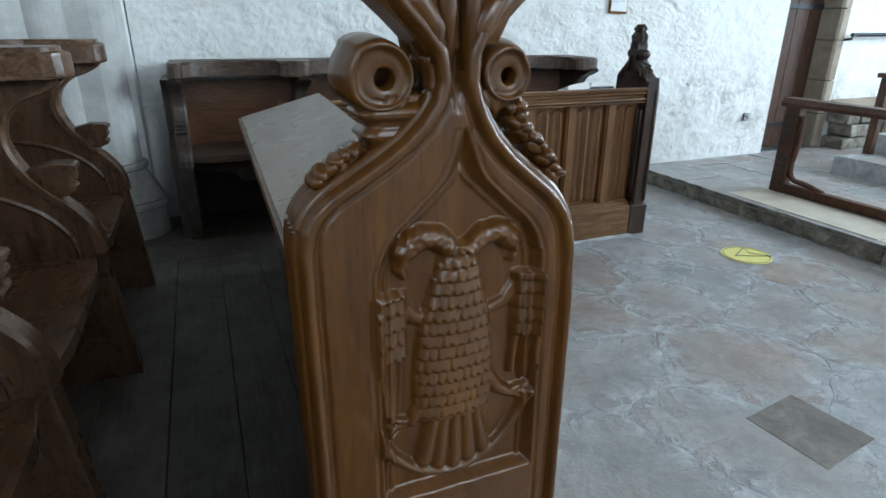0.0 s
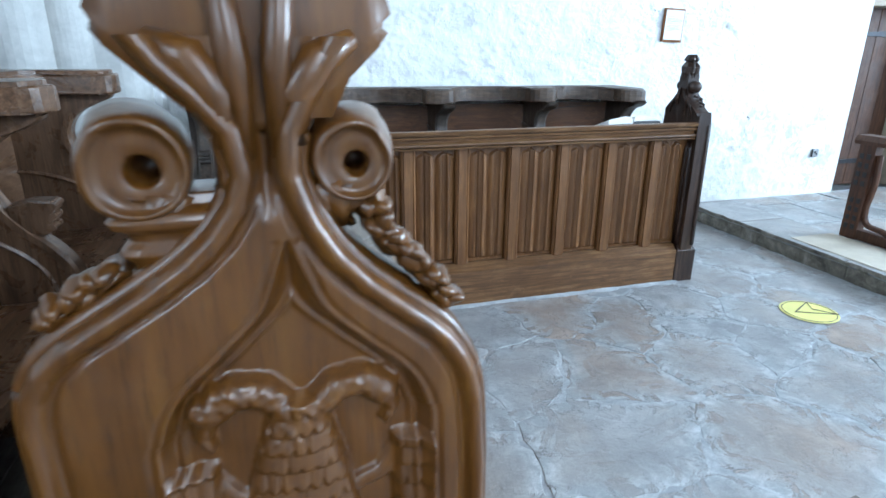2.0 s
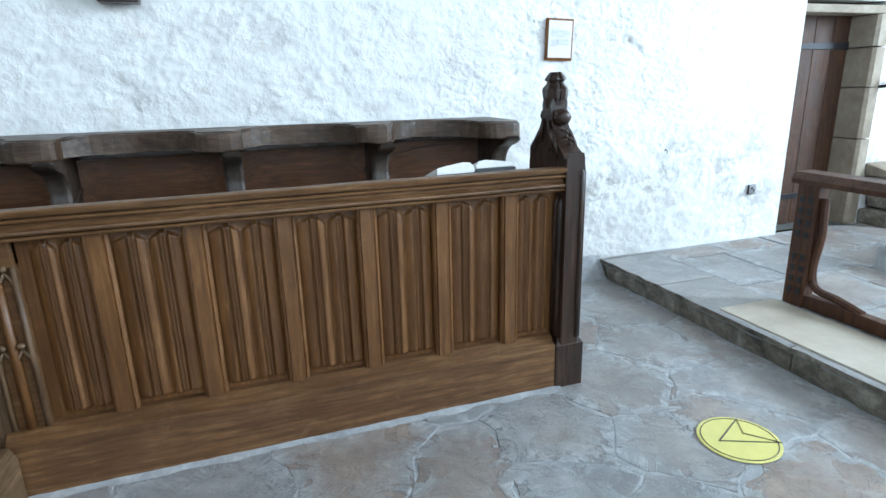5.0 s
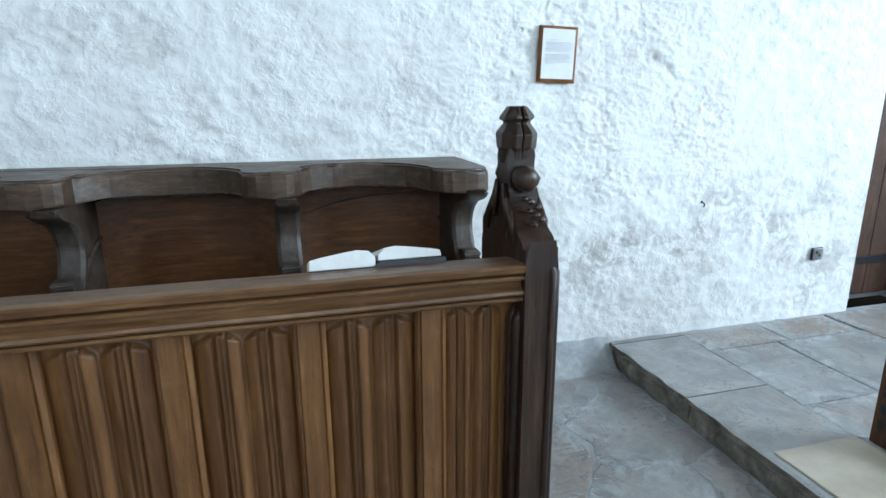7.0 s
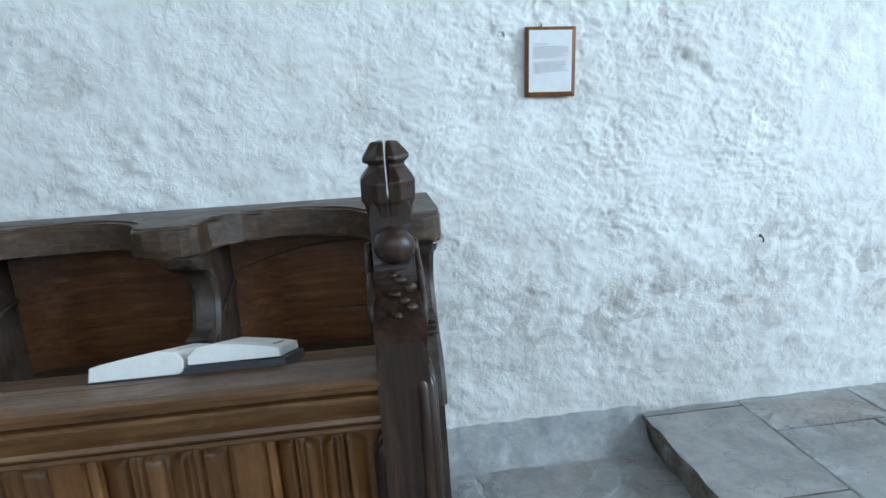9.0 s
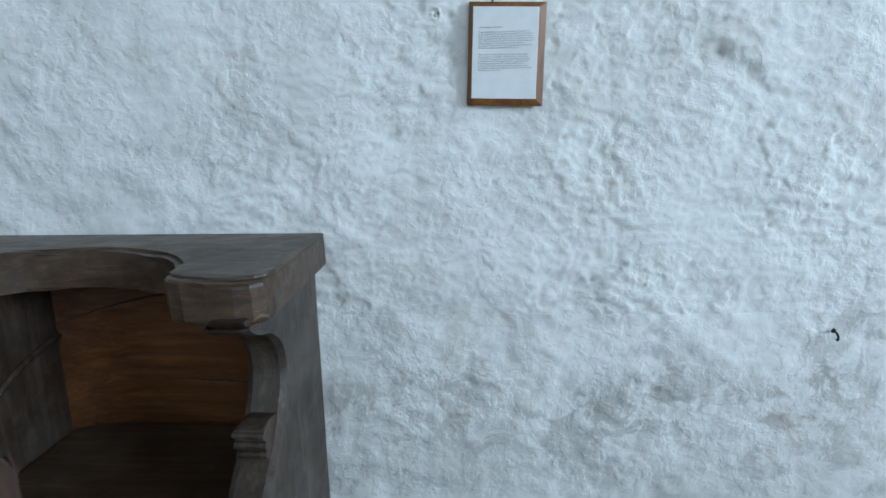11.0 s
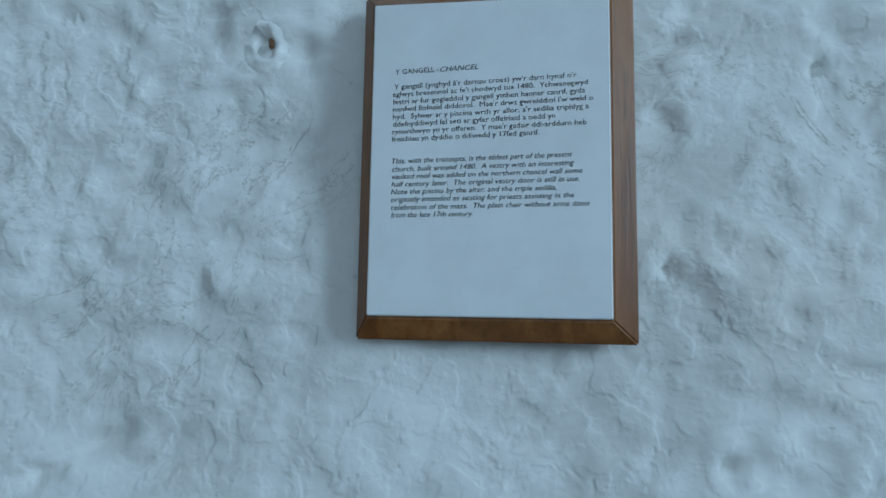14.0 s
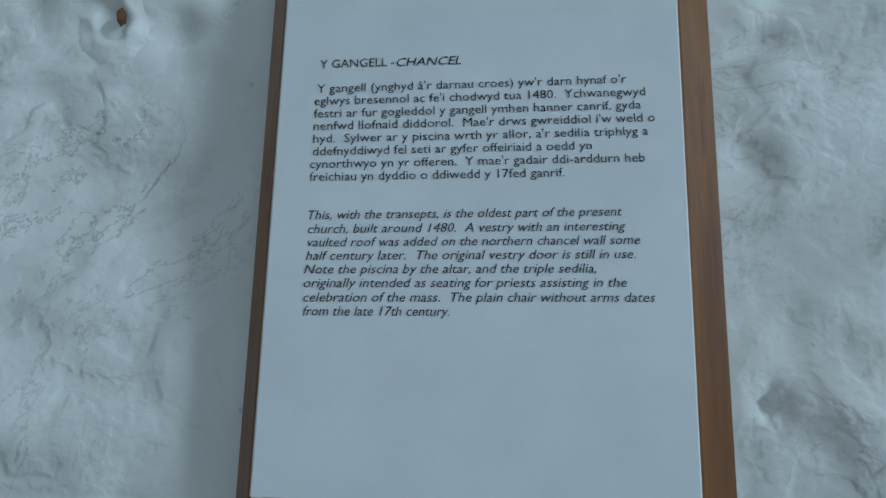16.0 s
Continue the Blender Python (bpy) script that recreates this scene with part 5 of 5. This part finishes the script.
hook = thing("wall_hook", pose(4.16, 4.290, 0.843) @ Matrix.Scale(0.62, 4), "small rusty iron hook in the wall", "hook")
bm = bmesh.new()
tube(bm, curve_through([(0, 0.02, 0.012), (0, -0.012, 0.014), (0.003, -0.022, 0.0), (0.006, -0.018, -0.016), (0.008, -0.006, -0.018)], 5), 0.005, 8)
knob(bm, (-0.006, 0.0, 0.02), (0.012, 0.006, 0.012), 1)
part("iron", bm, IRON, hook)

socket = thing("wall_socket", pose(4.986, 4.290, 0.509) @ Matrix.Scale(0.8, 4), "small steel electric socket with dark rim", "socket")
bm = bmesh.new()
box(bm, -0.045, 0.045, -0.004, 0.012, -0.045, 0.045, 0.003)
part("plate", bm, BLACK, socket)
bm = bmesh.new()
box(bm, -0.040, 0.040, -0.009, -0.004, -0.040, 0.040, 0.002)
part("face", bm, STEEL, socket)
bm = bmesh.new()
box(bm, -0.022, -0.004, -0.012, -0.009, 0.0, 0.024, 0.002), box(bm, 0.004, 0.020, -0.012, -0.009, -0.02, 0.0, 0.002)
part("switch", bm, BLACK, socket)

sign = thing("wall_bracket", pose(0.89, 4.26, 1.74), "dark wooden bracket fixed on the wall", "bracket")
bm = bmesh.new()
slab(bm, [(-0.085, 0.0), (0.085, 0.0), (0.10, 0.05), (0.10, 0.22), (-0.10, 0.22), (-0.10, 0.05)], "y", -0.06, 0.03, 0.006)
part("board", bm, OAK_POST, sign)

# ---- open book on the desk ----
book = thing("open_book", pose(2.252, 3.242, 0.9495, -17.7, 0, 0), "open white-paged service book with black cover", "book")
# cover made thicker on the right, its black also standing for the shadow gap
bm = bmesh.new()
slab(bm, [(-0.172, 0.0), (-0.172, 0.004), (-0.01, 0.004), (0.0, 0.012), (0.008, 0.019), (0.178, 0.017), (0.180, 0.0)], "y", -0.112, 0.115, 0.002)
part("cover", bm, COVER, book, "black leather cover")
for sg in (-1, 1):
    bm = bmesh.new()
    low = 0.0055 if sg < 0 else 0.0195
    topline = [(sg * x, z + (0.004 if sg > 0 else 0.0)) for x, z in ((0.004, 0.030), (0.02, 0.046), (0.05, 0.050), (0.10, 0.043), (0.145, 0.036), (0.166, 0.031))]
    slab(bm, topline + [(sg * 0.168, low), (sg * 0.004, low)], "y", -0.108, 0.108, 0.002)
    block = part("page_block", bm, PAGES, book, "white page block")
    for k in range(9):
        bm = bmesh.new()
        z = 0.06 - 0.013 * k
        slab(bm, [(sg * 0.03, z), (sg * 0.15, z), (sg * 0.15, z + 0.004), (sg * 0.03, z + 0.004)], "z", 0.0, 0.0004)
        for v in bm.verts:
            v.co.z += np.interp(abs(v.co.x), [0.02, 0.05, 0.10, 0.145, 0.166], [0.046, 0.050, 0.043, 0.036, 0.031]) + (0.0045 if sg > 0 else 0.0005)
        part("print_line", bm, INK, block)

# ---- floor sticker ----
sticker = thing("floor_sticker", pose(3.03, 2.41, 0.0035), "round yellow vinyl floor sticker with black arrow outline", "floor sticker")
bm = bmesh.new()
bmesh.ops.create_cone(bm, cap_ends=True, segments=48, radius1=0.150, radius2=0.149, depth=0.002, matrix=Matrix.Translation((0, 0, 0.001)))
part("disc", bm, YELLOW, sticker)
bm = bmesh.new()
circle = [(0.136 * math.cos(2 * math.pi * k / 48), 0.136 * math.sin(2 * math.pi * k / 48), 0.0025) for k in range(49)]
tube(bm, circle, 0.0018, 4)
part("ring", bm, INK, sticker)
bm = bmesh.new()
arrow = [(-0.079, 0.015), (0.093, 0.105), (0.041, 0.019), (0.125, -0.079), (-0.079, 0.015)]
tube(bm, [(x, y, 0.0025) for x, y in arrow], 0.0028, 4)
part("arrow", bm, INK, sticker, "black arrow outline")

# ---- pieces of the floors ----
def clip(poly, px, py, nx, ny):
    out = []
    for a, b in zip(poly, poly[1:] + poly[:1]):
        da, db = (a[0] - px) * nx + (a[1] - py) * ny, (b[0] - px) * nx + (b[1] - py) * ny
        if da <= 0:
            out.append(a)
        if da * db < 0:
            t = da / (da - db)
            out.append((a[0] + t * (b[0] - a[0]), a[1] + t * (b[1] - a[1])))
    return out


def flagstone(poly, parent, top, gap, rough, mat, seed, warp=0.0):
    """One slab: worn, uneven edges and rounded arrises."""
    cx, cy = sum(p[0] for p in poly) / len(poly), sum(p[1] for p in poly) / len(poly)
    ring = []
    for a, b in zip(poly, poly[1:] + poly[:1]):
        n = max(1, int(math.hypot(b[0] - a[0], b[1] - a[1]) / 0.045))
        ring += [(a[0] + (b[0] - a[0]) * k / n, a[1] + (b[1] - a[1]) * k / n) for k in range(n)]
    if warp:
        ring = [(x + warp * noise.noise(Vector((x * 3.1, y * 3.1, 2.0))) + 0.35 * warp * noise.noise(Vector((x * 9, y * 9, 4.0))),
                 y + warp * noise.noise(Vector((x * 3.1, y * 3.1, 7.0))) + 0.35 * warp * noise.noise(Vector((x * 9, y * 9, 1.0)))) for x, y in ring]
    out = []
    for x, y in ring:
        d = math.hypot(x - cx, y - cy)
        j = gap + rough * (noise.noise(Vector((x * 9, y * 9, seed))) + 0.6 * noise.noise(Vector((x * 25, y * 25, seed + 3))))
        s = max(0.3, (d - j) / d)
        out.append((cx + (x - cx) * s, cy + (y - cy) * s))
    n = len(out)
    tilt = (random.uniform(-0.004, 0.004), random.uniform(-0.004, 0.004))
    verts = [(x - cx, y - cy, -0.03) for x, y in out]
    verts += [(x - cx, y - cy, -0.0030) for x, y in out]
    for shrink, z in ((0.006, -0.0003), (0.03, 0.0002), (0.09, 0.0004)):
        for x, y in out:
            d = math.hypot(x - cx, y - cy)
            s = max(0.25, (d - shrink) / d)
            u, v = (x - cx) * s, (y - cy) * s
            verts.append((u, v, z + tilt[0] * u + tilt[1] * v))
    verts.append((0, 0, 0.0005))
    faces = []
    for r in range(4):
        for k in range(n):
            m = (k + 1) % n
            faces.append((r * n + k, r * n + m, (r + 1) * n + m, (r + 1) * n + k))
    faces += [(4 * n + k, 4 * n + (k + 1) % n, 5 * n) for k in range(n)]
    ob = mesh_object("flagstone", verts, faces, mat, parent, False)
    ob.location = (cx, cy, top)
    rim = ob.data.attributes.new("rim", "FLOAT", "POINT")
    rim.data.foreach_set("value", [1.0] * (3 * n) + [0.95] * n + [0.45] * n + [0.0])
    return ob


def crazy_paving(parent, x0, x1, y0, y1, size, top, gap, rough, seed):
    random.seed(seed)
    seeds = []
    nx, ny = max(1, round((x1 - x0) / size)), max(1, round((y1 - y0) / (size * 0.85)))
    for j in range(ny):
        for i in range(nx):
            seeds.append((x0 + (i + 0.5 + 0.5 * (j % 2) * 0.8 + random.uniform(-0.48, 0.48)) * (x1 - x0) / nx, y0 + (j + 0.5 + random.uniform(-0.48, 0.48)) * (y1 - y0) / ny))
    seeds = [s for s in seeds if random.random() > 0.28]
    for a in seeds:
        poly = [(x0, y0), (x1, y0), (x1, y1), (x0, y1)]
        for b in seeds:
            if a != b and math.hypot(a[0] - b[0], a[1] - b[1]) < 6 * size:
                poly = clip(poly, (a[0] + b[0]) / 2, (a[1] + b[1]) / 2, b[0] - a[0], b[1] - a[1])
                if len(poly) < 3:
                    break
        if len(poly) > 2:
            flagstone(poly, parent, top, gap, rough, FLAG, a[0] * 3 + a[1], 0.055)


crazy_paving(floor, 0.42, STEP_X - 0.01, -2.95, 4.25, 0.46, 0.0, 0.002, 0.030, 11)


def regular_paving(parent, x0, x1, y0, y1, w, d, top, seed):
    random.seed(seed)
    y = y0
    while y < y1 - 0.1:
        dd = min(d * random.uniform(0.8, 1.2), y1 - y)
        x = x0 - random.uniform(0, 0.2)
        while x < x1 - 0.05:
            ww = w * random.uniform(0.7, 1.4)
            a, b = max(x, x0), min(x + ww, x1)
            if b - a > 0.08:
                flagstone([(a, y), (b, y), (b, y + dd), (a, y + dd)], parent, top, 0.004, 0.004, FLAG, x + y)
            x += ww
        y += dd


regular_paving(platform, STEP_X + 0.42, 5.10, 0.0, 4.28, 0.6, 0.5, STEP_H, 3)
regular_paving(platform, 5.10, 8.0, 3.42, 4.28, 0.7, 0.42, STEP_H, 4)
regular_paving(platform, 5.13, 5.58, 0.4, 3.39, 0.46, 0.7, STEP_H + 0.157, 6)
regular_paving(platform, 5.61, 7.6, 0.4, 3.43, 0.8, 0.6, STEP_H + 0.317, 7)

# kerb stones along the step
random.seed(9)
y = -1.5
while y < 4.26:
    w = random.uniform(0.55, 0.95)
    b = min(y + w, 4.27)
    bm = bmesh.new()
    n = 10
    prof = [(STEP_X + 0.01, -0.02), (STEP_X, 0.03), (STEP_X + 0.005, 0.09), (STEP_X - 0.012, 0.105), (STEP_X - 0.014, 0.130), (STEP_X + 0.004, STEP_H + 0.002), (STEP_X + 0.20, STEP_H + 0.003), (STEP_X + 0.415, STEP_H + 0.003), (STEP_X + 0.415, -0.02)]
    rings = []
    for k in range(n + 1):
        yy = y + 0.004 + (b - y - 0.008) * k / n
        ring = []
        for i, (x, z) in enumerate(prof):
            q = Vector((x * 14, yy * 14, z * 14))
            amt = 0.020 if i < 3 else 0.007 if i < 6 else 0.003
            ring.append(bm.verts.new((x + amt * noise.noise(q), yy, z + (0.008 * noise.noise(q + Vector((5, 5, 5))) if i < 5 else 0.002 * noise.noise(q)))))
        rings.append(ring)
    for r, s in zip(rings, rings[1:]):
        for i in range(len(prof)):
            m = (i + 1) % len(prof)
            bm.faces.new((r[i], r[m], s[m], s[i]))
    bm.faces.new(rings[0][::-1]), bm.faces.new(rings[-1])
    stone_ob = part("kerb_stone", bm, FLAG, platform)
    stone_ob.data.materials.append(KERB)
    for f in stone_ob.data.polygons:
        f.material_index = 1 if abs(f.normal.z) < 0.6 else 0
    y = b
# pale worn treads laid on the kerb
for a, b in ((1.0, 2.05), (2.06, 3.22)):
    bm = bmesh.new()
    box(bm, STEP_X + 0.03, STEP_X + 0.41, a, b, STEP_H - 0.02, STEP_H + 0.009, 0.006)
    wobble(bm, 0.004, 0.3, a)
    part("tread", bm, PALE_SLAB, platform, "pale worn stone tread")

# square brown tile let into the paving
bm = bmesh.new()
slab(bm, [(1.675, 1.19), (1.705, 0.888), (2.006, 0.935), (1.965, 1.235)], "z", -0.02, 0.0022, 0.0015)
part("square_tile", bm, TILE, floor, "square brown stone tile")
# timber deck of the stalls
deck = thing("timber_deck", pose(-0.3, 1.5, 0), "worn grey-brown plank floor under the stalls", "floor", kind="structure")
random.seed(4)
x = -1.1
while x < 0.40:
    w = random.uniform(0.17, 0.24)
    b = min(x + w, 0.42)
    bm = bmesh.new()
    box(bm, x + 0.3 + 0.0006, b + 0.3 - 0.0008, -2.6 + 0.0, 1.88, DECK - 0.03, DECK + random.uniform(-0.002, 0.002), 0.003, 1)
    part("plank", bm, PLANK, deck)
    x = b
for k in range(3):
    bm = bmesh.new()
    box(bm, -0.8, 0.85 if k else 0.72, 1.884 + 0.30 * k, 1.880 + 0.30 * (k + 1), DECK - 0.03, DECK - 0.001 * k, 0.003, 1)
    part("plank", bm, PLANK, deck)
bm = bmesh.new()
box(bm, -0.8, 0.715, -2.6, 2.78, 0.0, DECK - 0.032)
part("joist", bm, OAK_OLD, deck)

# lime smeared along the foot of the desk fronts
for a, b in (((0.52, 3.013), (2.60, 3.013)), ((0.385, 0.62), (0.533, 3.0))):
    verts, faces = [], []
    n = 60
    d = Vector((b[0] - a[0], b[1] - a[1], 0))
    side = Vector((d.y, -d.x, 0)).normalized()
    for k in range(n + 1):
        c = Vector((a[0], a[1], 0)) + d * k / n
        w = 0.028 + 0.03 * noise.noise(c * 7) + 0.012 * noise.noise(c * 31)
        for u, z in ((-0.01, 0.012), (0.25, 0.010), (0.7, 0.005), (1.0, -0.001)):
            q = c + side * (u * w)
            verts.append((q.x, q.y, z + 0.003 * noise.noise(q * 30)))
    for k in range(n):
        for i in range(3):
            s = 4 * k + i
            faces.append((s, s + 1, s + 5, s + 4))
    ob = mesh_object("mortar_fillet", verts, faces, LIME, floor, True)

# sloping lime fillet at the foot of the wall, between the stalls and the step
verts, faces = [], []
n = 70
for k in range(n + 1):
    x = 2.72 + (STEP_X - 0.005 - 2.72) * k / n
    d = 0.015 * noise.noise(Vector((x * 6, 0, 0))) + 0.006 * noise.noise(Vector((x * 23, 1, 0)))
    for y, z in ((4.300, 0.150 + d), (4.272 + 0.3 * d, 0.128 + d), (4.245 - 0.3 * d, 0.070 + 0.5 * d), (4.215 - d, 0.025), (4.165 - d, -0.004)):
        verts.append((x, y + 0.004 * noise.noise(Vector((x * 30, z * 30, 4))), z))
for k in range(n):
    for i in range(4):
        q = 5 * k + i
        faces.append((q, q + 1, q + 6, q + 5))
mesh_object("mortar_fillet", verts, faces, LIME, floor, True)
